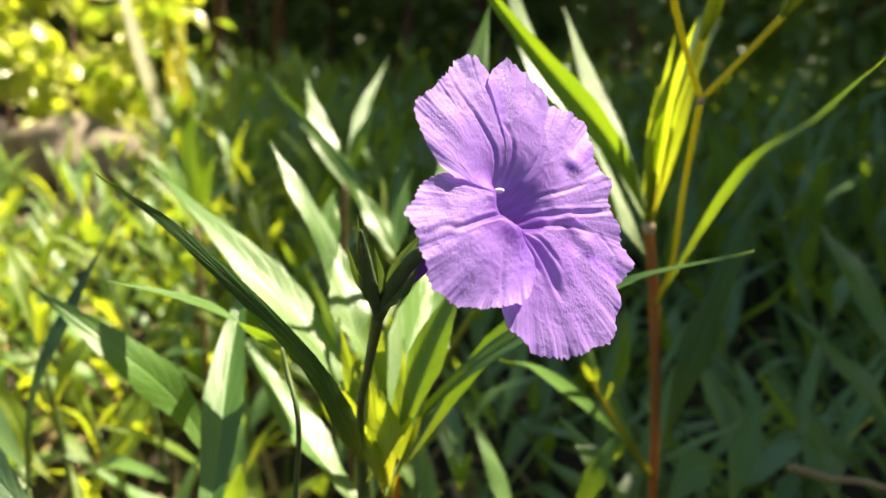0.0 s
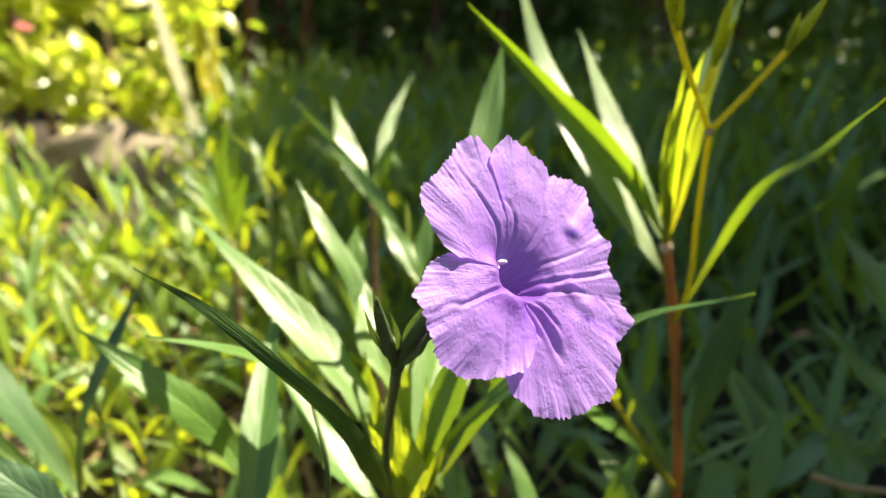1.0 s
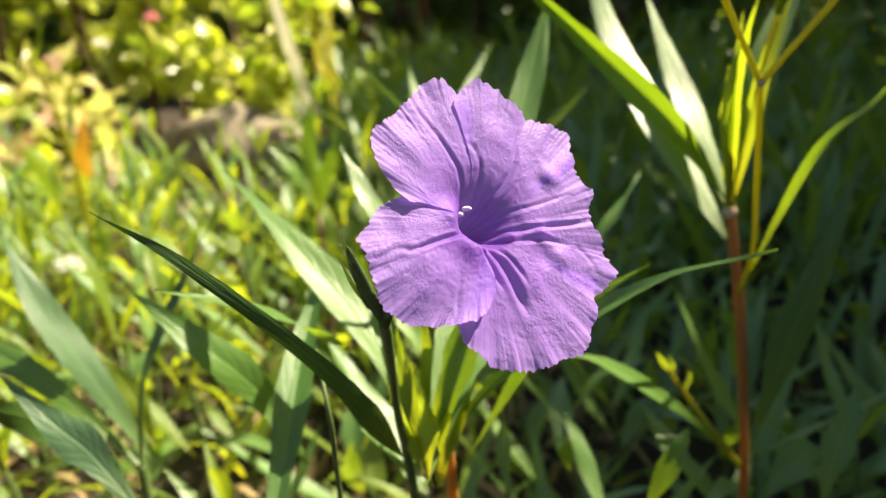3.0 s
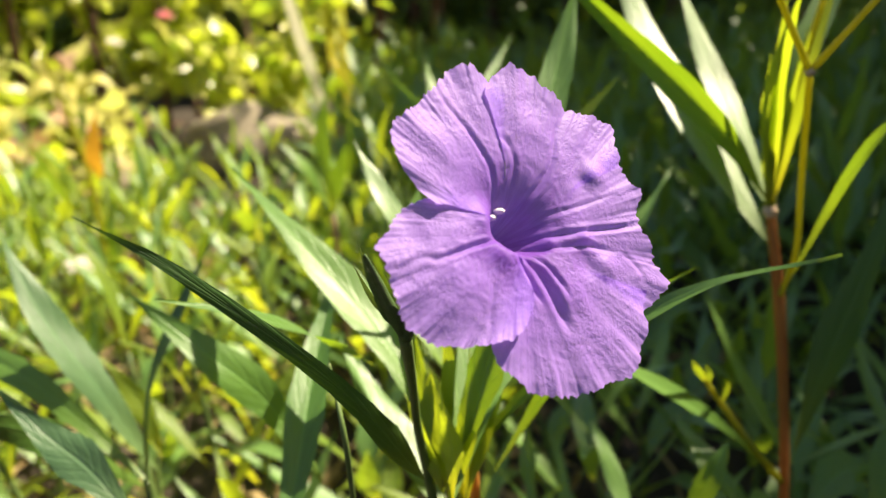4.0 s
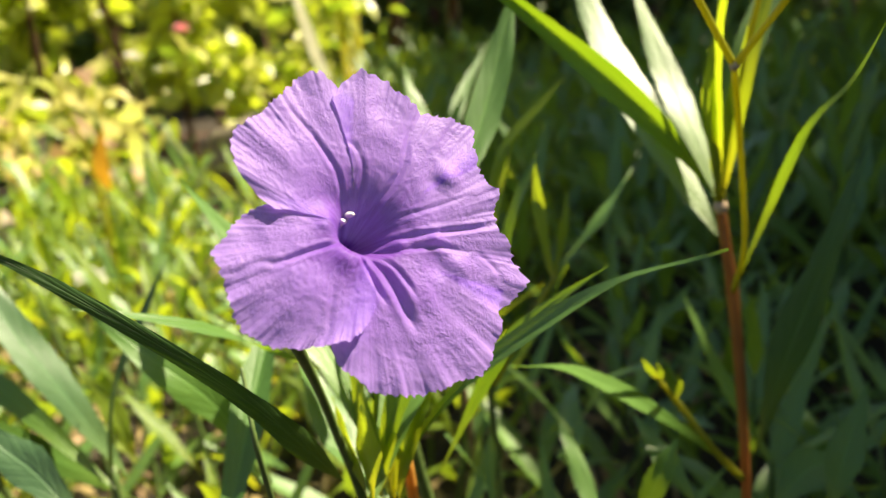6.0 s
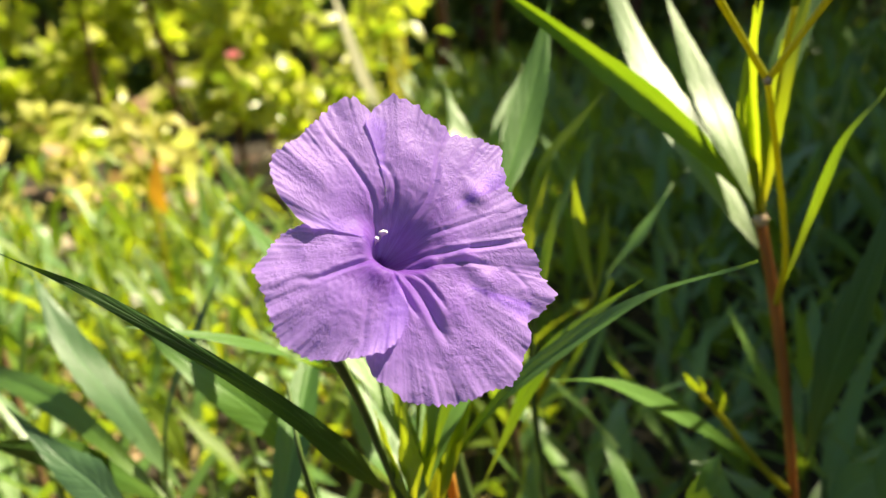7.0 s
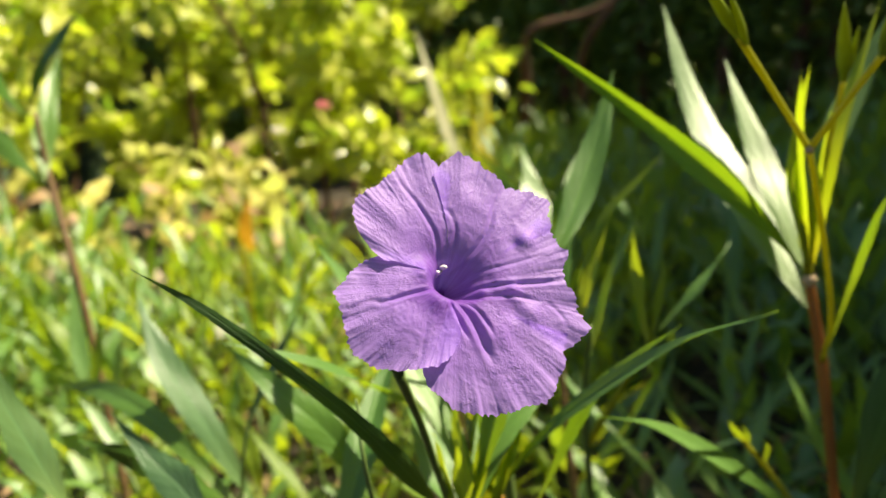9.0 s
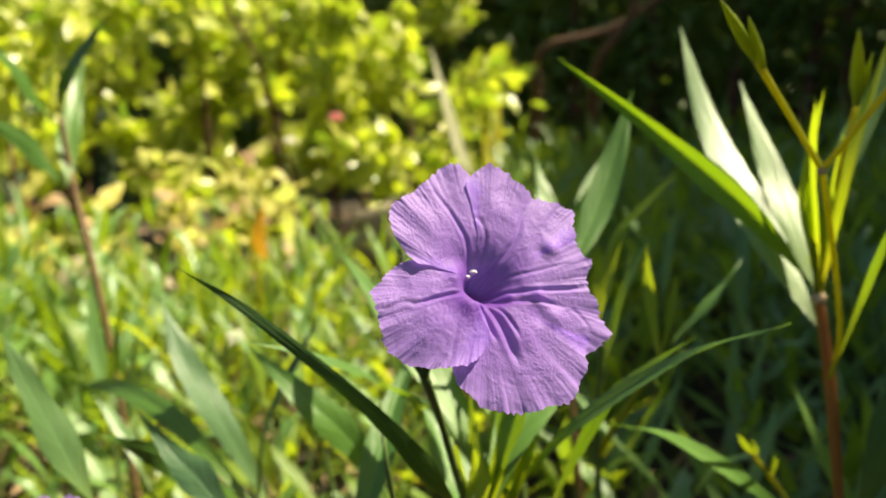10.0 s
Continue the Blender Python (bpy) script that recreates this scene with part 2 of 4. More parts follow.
def blade(points, width, face, n=22, across=6, fold=0.22, seed=0, wave=0.05, peak=0.42, taper=1.3):
    """Vertices, faces and UVs of a lance-shaped leaf along the points, its upper side towards face."""
    rng = random.Random(seed)
    sp, face = spline(points, n), np.array(face, dtype=float).reshape(-1, 3)
    ph = [rng.uniform(0, 6.28) for _ in range(4)]
    verts, uvs, faces = [], [], []
    for k, c in enumerate(sp):
        v = k / n
        t = unit(sp[min(k + 1, n)] - sp[max(k - 1, 0)])
        side = unit(np.cross(t, face[0] + (face[-1] - face[0]) * v))
        up = np.cross(side, t)
        w = width * 0.5 * max(0.035, (min(1, v / peak) ** 0.85 if v < peak else max(0, 1 - ((v - peak) / (1 - peak)) ** taper)) * (0.96 + 0.1 * math.sin(9 * v + ph[0])))
        for j in range(across + 1):
            u = 2 * j / across - 1
            lift = fold * abs(u) * w + wave * width * math.sin(13 * v + ph[1] + u * 2) * abs(u) - 0.10 * w * u * u
            jag = 1 + (0.035 * math.sin(61 * v + ph[2] + u) if abs(u) == 1 else 0)
            verts.append(c + side * u * w * jag + up * lift)
            uvs.append((0.5 + 0.5 * u, v))
    m = across + 1
    for k in range(n):
        for j in range(across):
            faces.append((k * m + j, k * m + j + 1, (k + 1) * m + j + 1, (k + 1) * m + j))
    return verts, faces, uvs


leaf_count = [0]


def leaf(plant, material, width, face, points, **more):
    leaf_count[0] += 1
    v, f, uv = blade(points, width, face, seed=leaf_count[0], **more)
    o = np.array(plant.location)
    return mesh_object("leaf", [q - o for q in v], f, material, plant, uvs=uv)


def tube(name, points, radii, material, parent, sides=10, n=20, label=""):
    """A round stalk along the points, with the radii spread along it."""
    sp = spline(points, n)
    o = np.array(parent.location) if parent is not None and parent.parent is None else np.zeros(3)
    verts, faces = [], []
    ref = np.array((0.31, 0.87, 0.38))
    for k, c in enumerate(sp):
        t = unit(sp[min(k + 1, n)] - sp[max(k - 1, 0)])
        a = unit(np.cross(t, ref))
        b = np.cross(t, a)
        r = np.interp(k / n * (len(radii) - 1), range(len(radii)), radii)
        for j in range(sides):
            w = 2 * math.pi * j / sides
            verts.append(c - o + r * (a * math.cos(w) + b * math.sin(w)))
    for k in range(n):
        for j in range(sides):
            faces.append((k * sides + j, k * sides + (j + 1) % sides, (k + 1) * sides + (j + 1) % sides, (k + 1) * sides + j))
    faces.append(tuple(range(sides))[::-1])
    faces.append(tuple(n * sides + j for j in range(sides)))
    return mesh_object(name, verts, faces, material, parent, label)


# ---- ground ----
def ground_height(x, y):
    return 0.012 * noise.noise((x * 2.3, y * 2.3, 0)) + 0.006 * noise.noise((x * 9, y * 9, 3))


def build_ground():
    xs = [-300, -60, -12] + [-4 + 0.08 * k for k in range(101)] + [12, 60, 300]
    ys = [-300, -60, -12, -3] + [-1 + 0.08 * k for k in range(76)] + [12, 60, 300]
    verts = [(x, y, ground_height(x, y) if abs(x) <= 4 and -1 <= y <= 5 else 0) for y in ys for x in xs]
    m = len(xs)
    faces = [(j * m + i, j * m + i + 1, (j + 1) * m + i + 1, (j + 1) * m + i) for j in range(len(ys) - 1) for i in range(m - 1)]
    return tagged(mesh_object("ground", verts, faces, SOIL), "dark brown soil of a garden bed under the plants", "ground", kind="structure")


build_ground()


# ---- the flowering plant ----
hero = thing("ruellia_plant", "flowering garden plant with narrow green leaves and one violet flower", "plant", "ruellia plants", at=(-0.03, 0.29, 0))
LOBES = [
    # (start degrees, end degrees, middle fold, [(degrees, radius in mm)])
    (74, 138, 104, [(74, 28.5), (77, 30.5), (82, 34.8), (88, 33.8), (94, 31.7), (103, 29.5), (117, 28.7), (123, 28.4), (129, 25.2), (134, 20.4), (138, 15.0)]),
    (19, 74, 50, [(19, 31.8), (23, 34.0), (27, 37.8), (33, 35.4), (42, 32.3), (50, 32.2), (59, 34.6), (63, 34.6), (67, 35.2), (71, 32.2), (74, 28.5)]),
    (-36, 19, -5, [(-36, 31.8), (-33, 34.2), (-26, 37.2), (-21, 34.0), (-15, 32.8), (-9, 30.4), (-2, 31.0), (3, 33.4), (7, 31.8), (13, 31.6), (17, 33.0), (19, 31.8)]),
    (-116, -36, -57, [(-116, 18.8), (-111, 22.9), (-106, 24.8), (-99, 27.4), (-93, 28.9), (-80, 31.0), (-73, 31.9), (-65, 33.6), (-58, 34.8), (-49, 33.6), (-41, 32.3), (-36, 31.8)]),
    (138, 244, 178, [(138, 14.6), (144, 17.4), (151, 20.0), (159, 21.8), (163, 22.3), (168, 24.7), (172, 24.6), (183, 23.9), (192, 24.7), (203, 25.4), (212, 24.4), (226, 21.9), (237, 19.4), (244, 18.7)]),
]
FLOWER = pose(0.0128, 0.1650, 0.3795, 63.1, 0, 41.76)
TC = (2.8, 0.2)  # middle of the throat, in mm
CREASES = [
    # (depth, half width, line of the fold), in mm on the face of the flower
    (0.71, 0.48, [(0.8, -0.8), (8.6, -1.2), (16.7, -2.3), (24.4, -3.4), (29.8, -4.2)]),
    (0.47, 0.52, [(4.2, -3.0), (9.6, -3.7), (16.9, -5.2), (22.5, -7.9)]),
    (1.00, 0.80, [(1.6, -1.6), (4.4, -6.5), (5.6, -12.5), (6.9, -19.5)]),
    (0.60, 0.50, [(0.2, -2.0), (1.6, -7.5), (2.8, -13.1)]),
    (0.50, 0.45, [(3.4, -2.2), (7.0, -7.0), (8.6, -13.0)]),
    (0.56, 0.60, [(19.2, 18.5), (15.0, 11.5), (9.3, 7.0), (3.8, 4.3)]),
    (0.47, 0.48, [(-3.2, 29.0), (0.2, 20.5), (2.2, 12.9), (1.6, 6.6)]),
    (0.61, 0.44, [(-15.5, -0.4), (-8.5, 0.2), (-2.0, 0.5)]),
    (0.28, 0.48, [(6.3, 20.0), (7.4, 14.0), (5.0, 7.5)]),
    (0.24, 0.44, [(27.0, 3.0), (18.0, 2.5), (9.0, 2.6)]),
    (0.24, 0.56, [(-23.0, -1.0), (-18.0, 0.8), (-14.0, -0.6)]),
    (0.24, 0.48, [(-10.0, -15.5), (-8.0, -11.0), (-5.5, -6.0)]),
    (0.21, 0.48, [(24.0, -8.0), (27.0, -12.0), (27.5, -16.0)]),
    (1.6, 0.90, [(-0.8, -1.4), (3.3, -1.9), (8.5, -3.0)]),
]
SWELLS = [
    # (height, reach, x, y): soft bulges, hollows and the two lips beside the throat
    (2.9, 3.1, -1.9, 4.6), (1.8, 3.1, -1.7, -2.3), (1.1, 1.6, 16.5, -3.7), (1.0, 1.4, 9.5, -2.5),
    (-0.55, 1.6, 20.3, 7.0), (1.0, 2.6, 23.6, 7.7), (-0.7, 2.2, 15.6, -8.6), (0.8, 2.4, 19.0, -10.0),
    (-0.8, 2.6, -17.4, 6.4), (0.8, 5.0, -12.0, -7.0), (0.7, 4.0, 9.0, -12.5), (0.8, 4.0, -7.0, 20.0), (0.7, 4.0, 12.5, 20.0),
]


def fold_depth(x, y):
    """How far the creases and swellings move the flower's face at the points x, y, in mm."""
    z = np.zeros_like(x)
    for depth, wide, line in CREASES:
        q = np.array(spline([(a, b, 0) for a, b in line], 18))[:, :2]
        best, where = np.full(x.shape, 1e9), np.zeros_like(x)
        for k in range(18):
            e = q[k + 1] - q[k]
            u = np.clip(((x - q[k][0]) * e[0] + (y - q[k][1]) * e[1]) / (e @ e), 0, 1)
            d = np.hypot(q[k][0] + e[0] * u - x, q[k][1] + e[1] * u - y)
            where = np.where(d < best, (k + u) / 18, where)
            best = np.minimum(best, d)
        ends = np.clip(4 * np.minimum(where, 1 - where) + 0.15, 0, 1)
        z -= 1.25 * depth * ends * np.exp(-(best / (1.25 * wide)) ** 1.15)
        z += 0.30 * depth * ends * np.exp(-((best - 2.0 * wide) / wide) ** 2)
    for height, reach, a, b in SWELLS:
        z += height * np.exp(-((x - a) ** 2 + (y - b) ** 2) / reach ** 2)
    return z


def ridged(p):
    return 1 - 2.4 * abs(noise.noise(p))


def corolla_height(x, y, s, a):
    """The height of the open flower's face in mm, but for its creases."""
    d = math.hypot(x - TC[0], y - TC[1])
    ca, sa = math.cos(radians(a)), math.sin(radians(a))
    wide = 3.1 + 1.7 * math.cos(radians(a - 65))
    z = 1.2 - 18 * math.exp(-(d / wide) ** 1.2) - 0.0012 * d * d
    z -= 2.0 * math.exp(-(d / 10.0) ** 2) * (0.5 + 0.5 * math.cos(radians(a - 50)))
    z += 0.6 * s ** 3 * math.sin(radians(a) * 6 + 1.3) + 0.4 * s ** 4 * math.sin(radians(a) * 23)
    z += 0.35 * s ** 7 * noise.noise((22 * ca, 22 * sa, 0.5)) + 0.25 * s ** 5 * noise.noise((60 * ca, 60 * sa, 4.5))
    wx, wy = 1.3 * noise.noise((x * 0.22, y * 0.22, 1.0)), 1.3 * noise.noise((x * 0.22, y * 0.22, 9.0))
    far = min(1.0, d / 7)
    out = min(1.0, max(0.0, (s - 0.5) / 0.3))
    patch = 0.55 + 0.75 * max(0.0, noise.noise((x * 0.12, y * 0.12, 17.0)) + 0.35)
    z += 0.30 * noise.noise((x * 0.17, y * 0.17, 7.0)) + 0.12 * far * noise.noise((x * 0.40 + wx, y * 0.40 + wy, 3.0))
    z += 0.05 * patch * far * (1 - 0.6 * out) * ridged((x * 0.46 + wx, y * 0.46 + wy, 5.0))
    z += 0.04 * patch * far * (1 - out) * ridged((d * 0.62 + wx, a * 0.07, 12.0))
    z += 0.05 * patch * out * ridged((13 * ca + 0.5 * wx, 13 * sa + 0.5 * wy, d * 0.16))
    z += 0.05 * patch * far * noise.noise((x * 1.25 + wy, y * 1.25 + wx, 6.0))
    return z


def build_petal(lobe, parent):
    start, end, mid, rim = lobe
    nu, nv = (150 if end - start > 70 else 120), 100
    rise_start, rise_end, soft_edge = {138: (-0.6, 0.8, 5), 74: (-0.2, 0.55, 6), -116: (-0.7, 0.3, 9), 19: (0.0, 0.30, 12)}.get(start, (-0.35, 0.0, 12))
    degs, rads = [q[0] for q in rim], [q[1] for q in rim]
    rows, faces = [], []
    for i in range(nu + 1):
        q = i / nu
        r0 = float(np.interp(start + (end - start) * q, degs, rads))
        for j in range(nv + 1):
            s = 0.05 + 0.95 * j / nv
            over = max(0.0, s - 0.5) * 9.0
            a = start + (end - start) * q + over * ((q - 0.5) * 2) ** 5
            if start == 138:
                a += 24 * math.sin(math.pi * s) * q ** 3 - 13 * math.sin(math.pi * s) * (1 - q) ** 4
            if start == 74:
                a -= 5 * math.sin(math.pi * s) * q ** 4
            r = r0 * (1 + 0.005 * math.sin(a * 1.9 + 3 * noise.noise((a * 0.2, 1, 1))) + 0.022 * noise.noise((a * 0.33, 0.5, 2.0)) + 0.020 * noise.noise((a * 0.9, 4.5, 2.0)) + 0.012 * abs(noise.noise((a * 2.3, 7.5, 2.0))))
            x = TC[0] * (1 - s) + r * math.cos(radians(a)) * s
            y = TC[1] * (1 - s) + r * math.sin(radians(a)) * s
            z = corolla_height(x, y, s, a)
            z += max(0.0, s - 0.35) * 2.6 * (rise_end * q ** soft_edge + rise_start * (1 - q) ** soft_edge)
            if start == 138:
                z += 0.9 * q ** 4 * min(1.0, 3 * s) + 0.7 * math.sin(math.pi * q) * math.sin(math.pi * s)
            rows.append((x, y, z, a / 360, s))
    g = np.array(rows)
    g[:, 2] += fold_depth(g[:, 0], g[:, 1]) * np.clip((g[:, 4] - 0.05) * 8, 0, 1)
    m = nv + 1
    for i in range(nu):
        for j in range(nv):
            faces.append((i * m + j, (i + 1) * m + j, (i + 1) * m + j + 1, i * m + j + 1))
    return mesh_object("petal", g[:, :3] / 1000, faces, PETAL, parent, uvs=g[:, 3:])


PETALS = []


def build_flower(plant, m):
    """The tube of the corolla, its five petals and the anthers inside, at the pose m."""
    local = [(TC[0] / 1000, TC[1] / 1000, -0.0115), (0.0024, 0.001, -0.020), (0.0008, -0.002, -0.030), (-0.0012, -0.0055, -0.038)]
    sp, n, sides = spline(local, 16), 16, 28
    verts, faces = [], []
    for k, c in enumerate(sp):
        r = 0.0001 + np.interp(k / n, (0, 0.3, 0.7, 1), (0.0036, 0.0032, 0.0020, 0.0012))
        for j in range(sides):
            w = 2 * math.pi * j / sides
            verts.append((c[0] + r * math.cos(w), c[1] + r * math.sin(w), c[2]))
    for k in range(n):
        for j in range(sides):
            faces.append((k * sides + j, k * sides + (j + 1) % sides, (k + 1) * sides + (j + 1) % sides, (k + 1) * sides + j))
    faces.append(tuple(n * sides + j for j in range(sides)))
    flower = mesh_object("flower", verts, faces, TUBE, plant, "open violet funnel flower with five crinkled petals", uvs=[(0.5, 0.05)] * len(verts))
    flower.matrix_basis = Matrix.Translation(-plant.location) @ m
    if not PETALS:
        PETALS.extend(build_petal(lobe, None) for lobe in LOBES)
        petals = PETALS
    else:
        petals = [new("petal", q.data) for q in PETALS]
    for q in petals:
        q.parent = flower
    for dx, dy, dz, tilt in ((3.0, 5.9, -3.2, 0.4), (1.8, 5.2, -4.2, -0.3)):
        bm = bmesh.new()
        bmesh.ops.create_uvsphere(bm, u_segments=10, v_segments=8, radius=0.0010)
        bmesh.ops.scale(bm, vec=(0.75, 0.6, 1.25), verts=bm.verts)
        bmesh.ops.rotate(bm, matrix=Euler((0.3, tilt, 0)).to_matrix(), verts=bm.verts)
        bmesh.ops.translate(bm, vec=(dx / 1000, dy / 1000, dz / 1000), verts=bm.verts)
        me = bpy.data.meshes.new("anther")
        bm.to_mesh(me)
        bm.free()
        me.materials.append(ANTHER)
        ob = new("anther", me)
        ob.parent = flower
        ob["label"] = "tiny white pollen tip"
        fil = tube("filament", [(0.003, 0.002, -0.016), (dx / 1000 - 0.0006, dy / 1000 - 0.0012, -0.0085), (dx / 1000, dy / 1000, dz / 1000)], (0.0003, 0.0003, 0.0003), ANTHER, None, 6, 8)
        fil.parent = flower
    return flower


build_flower(hero, FLOWER)

# stalk of the flower, its leafy calyx and the bud beside it
tube("stem", [(-0.0290, 0.2900, 0.0), (-0.0285, 0.270, 0.16), (-0.0262, 0.2440, 0.2632), (-0.0240, 0.2260, 0.3049), (-0.0203, 0.2120, 0.3251), (-0.0155, 0.1930, 0.3480)], (0.0023, 0.0019, 0.0016, 0.0013, 0.0012, 0.0016), STEM_GREEN, hero, 12, 36)


def sepal(base, tip, width, face, bend):
    b, t = np.array(base), np.array(tip)
    mid = (b + t) / 2 + np.array(bend)
    v, f, uv = blade([b, mid, t], width, face, 14, 4, 0.5, 3, 0.02)
    return mesh_object("sepal", [q - np.array(hero.location) for q in v], f, CALYX, hero, "dark green hairy sepal", uvs=uv)


tube("flower_neck", [(-0.0155, 0.1930, 0.3480), (-0.0120, 0.1890, 0.3560), (-0.0060, 0.1830, 0.3660), (0.0010, 0.1800, 0.3690)], (0.0016, 0.0019, 0.0016, 0.0014), CALYX, hero, 12, 14)
for tip, bend in (((-0.0025, 0.1785, 0.3745), (-0.002, 0, 0.001)), ((-0.0045, 0.1790, 0.3670), (0.0015, 0, -0.0015)), ((-0.0040, 0.1840, 0.3720), (0, 0.002, 0)), ((-0.0060, 0.1760, 0.3650), (0, -0.002, -0.001))):
    sepal((-0.0152, 0.1922, 0.3490), tip, 0.0019, (-0.4, -0.8, 0.3), bend)
tube("bud", [(-0.0155, 0.1930, 0.3480), (-0.0164, 0.1880, 0.3560), (-0.0171, 0.1825, 0.3650), (-0.0176, 0.1770, 0.3735)], (0.0012, 0.0016, 0.0012, 0.0003), CALYX, hero, 12, 14, "small closed dark green bud")
for tip, bend in (((-0.0180, 0.1745, 0.3775), (-0.001, -0.001, 0)), ((-0.0212, 0.1800, 0.3700), (-0.001, 0, 0)), ((-0.0150, 0.1800, 0.3690), (0.0015, 0, 0)), ((-0.0195, 0.1850, 0.3615), (0, -0.001, 0))):
    sepal((-0.0157, 0.1930, 0.3490), tip, 0.0021, (-0.2, -0.9, 0.2), bend)


def hairs(path, reach, count, seed):
    """Short pale hairs standing off a stalk or calyx along a path."""
    r = random.Random(seed)
    sp, verts, faces = spline(path, 30), [], []
    for _ in range(count):
        k = r.randrange(30)
        c = sp[k] + (sp[k + 1] - sp[k]) * r.random()
        d = unit(np.cross(unit(sp[k + 1] - sp[k]), np.array([r.gauss(0, 1) for _ in range(3)])))
        up = unit(sp[k + 1] - sp[k])
        a, ln = c + d * reach * r.uniform(0.6, 1.0), r.uniform(0.0004, 0.0009)
        side = np.cross(d, up) * 0.00004
        i = len(verts)
        verts.extend((a - side, a + side, a + (d + 0.4 * up) * ln))
        faces.append((i, i + 1, i + 2))
    return mesh_object("hairs", [v - np.array(hero.location) for v in verts], faces, HAIR, hero, "short pale hairs", smooth=False)


HAIR = plain("plant_hair", (0.16, 0.21, 0.10), (0.24, 0.28, 0.15), 400, 0.6, 0.1, 0.0002, (0.3, 0.38, 0.16), 0.4)
hairs([(-0.0155, 0.1930, 0.3480), (-0.0120, 0.1890, 0.3560), (-0.0060, 0.1830, 0.3660)], 0.0016, 380, 1)
hairs([(-0.0155, 0.1930, 0.3480), (-0.0166, 0.1860, 0.3590), (-0.0178, 0.1755, 0.3755)], 0.0013, 260, 2)
hairs([(-0.0262, 0.2440, 0.2632), (-0.0240, 0.2260, 0.3049), (-0.0203, 0.2120, 0.3251), (-0.0155, 0.1930, 0.3480)], 0.0011, 180, 3)
tube("leafless_shoot", [(-0.0425, 0.2180, 0.255), (-0.0424, 0.2163, 0.2821), (-0.0385, 0.2063, 0.3120), (-0.0425, 0.2140, 0.3250), (-0.0440, 0.2165, 0.3300)], (0.0008, 0.0008, 0.0008, 0.0006, 0.0004), STEM_GREEN, hero, 8, 20)
tube("side_shoot", [(-0.029, 0.290, 0.02), (-0.020, 0.290, 0.15), (-0.018, 0.268, 0.235), (-0.0165, 0.262, 0.275)], (0.0026, 0.0025, 0.0024, 0.0016), STEM_ORANGE, hero, 10, 20, "orange young stem")

# ---- the tall plant with a red stem beside it ----
right = thing("ruellia_plant", "tall garden plant with reddish stem, sunlit leaves and closed buds", "plant", "ruellia plants", at=(0.10, 0.36, 0))
tube("stem", [(0.1000, 0.3600, 0.0), (0.1000, 0.3600, 0.18), (0.0995, 0.3640, 0.235), (0.0973, 0.3708, 0.2853), (0.0955, 0.374, 0.305), (0.0937, 0.3772, 0.3218)], (0.0020, 0.0020, 0.0022, 0.0027, 0.0023, 0.0023), STEM_RED, right, 12, 36, "smooth reddish brown stem")
tube("stem_joint", [(0.0938, 0.3770, 0.3195), (0.0937, 0.3772, 0.3220), (0.0936, 0.3774, 0.3245)], (0.0025, 0.0034, 0.0024), NODE_PALE, right, 12, 6, "pale swollen node")
tube("stem_tip", [(0.0936, 0.3774, 0.3240), (0.0935, 0.3765, 0.340), (0.0934, 0.374, 0.362)], (0.0024, 0.0020, 0.0010), STEM_YELLOW, right, 10, 10)
tube("flower_stalk", [(0.0975, 0.3690, 0.2880), (0.1010, 0.3600, 0.310), (0.0995, 0.3480, 0.3420), (0.0947, 0.3174, 0.3860)], (0.0013, 0.0012, 0.0012, 0.0012), STEM_YELLOW, right, 10, 20, "slender yellow-green stalk")
tube("stalk_branch", [(0.0947, 0.3174, 0.3860), (0.0850, 0.3090, 0.4060), (0.0743, 0.2950, 0.4280)], (0.0013, 0.0011, 0.0013), STEM_YELLOW, right, 10, 14)
tube("stalk_branch", [(0.0947, 0.3174, 0.3860), (0.1060, 0.3110, 0.4010), (0.1178, 0.3060, 0.4164)], (0.0013, 0.0011, 0.0013), STEM_YELLOW, right, 10, 14)
tube("stalk_joint", [(0.0945, 0.3176, 0.3848), (0.0947, 0.3172, 0.3862), (0.0948, 0.3170, 0.3876)], (0.0013, 0.0019, 0.0013), NODE_PALE, right, 10, 6)


def bud(a, b, r):
    a, b = np.array(a), np.array(b)
    tube("bud", [a, a + (b - a) * 0.3, a + (b - a) * 0.65, b], (r * 0.5, r, r * 0.75, r * 0.1), YOUNG_SKIN, right, 10, 14, "closed yellow-green bud")


YOUNG_SKIN = plain("bud_skin", (0.17, 0.24, 0.02), (0.26, 0.32, 0.04), 200, 0.5, 0.4, 0.0005, (0.5, 0.55, 0.03), 0.35)
bud((0.0743, 0.2950, 0.4280), (0.0657, 0.2657, 0.4474), 0.0023)
bud((0.0765, 0.2970, 0.4250), (0.0730, 0.2800, 0.4420), 0.0017)
bud((0.1178, 0.3060, 0.4164), (0.1275, 0.2995, 0.4345), 0.0025)
bud((0.1170, 0.3060, 0.4155), (0.1190, 0.3010, 0.4290), 0.0015)
tube("flower_stalk", [(0.0936, 0.3770, 0.3300), (0.1010, 0.3760, 0.3700), (0.1095, 0.3705, 0.4060)], (0.0014, 0.0012, 0.0012), STEM_YELLOW, right, 10, 16)
bud((0.1095, 0.3705, 0.4060), (0.1095, 0.3500, 0.4350), 0.0030)
bud((0.1100, 0.3700, 0.4070), (0.1150, 0.3600, 0.4260), 0.0018)
tube("young_shoot", [(0.0985, 0.360, 0.205), (0.0878, 0.3491, 0.2237), (0.0740, 0.3500, 0.2450), (0.0650, 0.3430, 0.2620)], (0.0016, 0.0015, 0.0014, 0.0010), STEM_YELLOW, right, 8, 14)
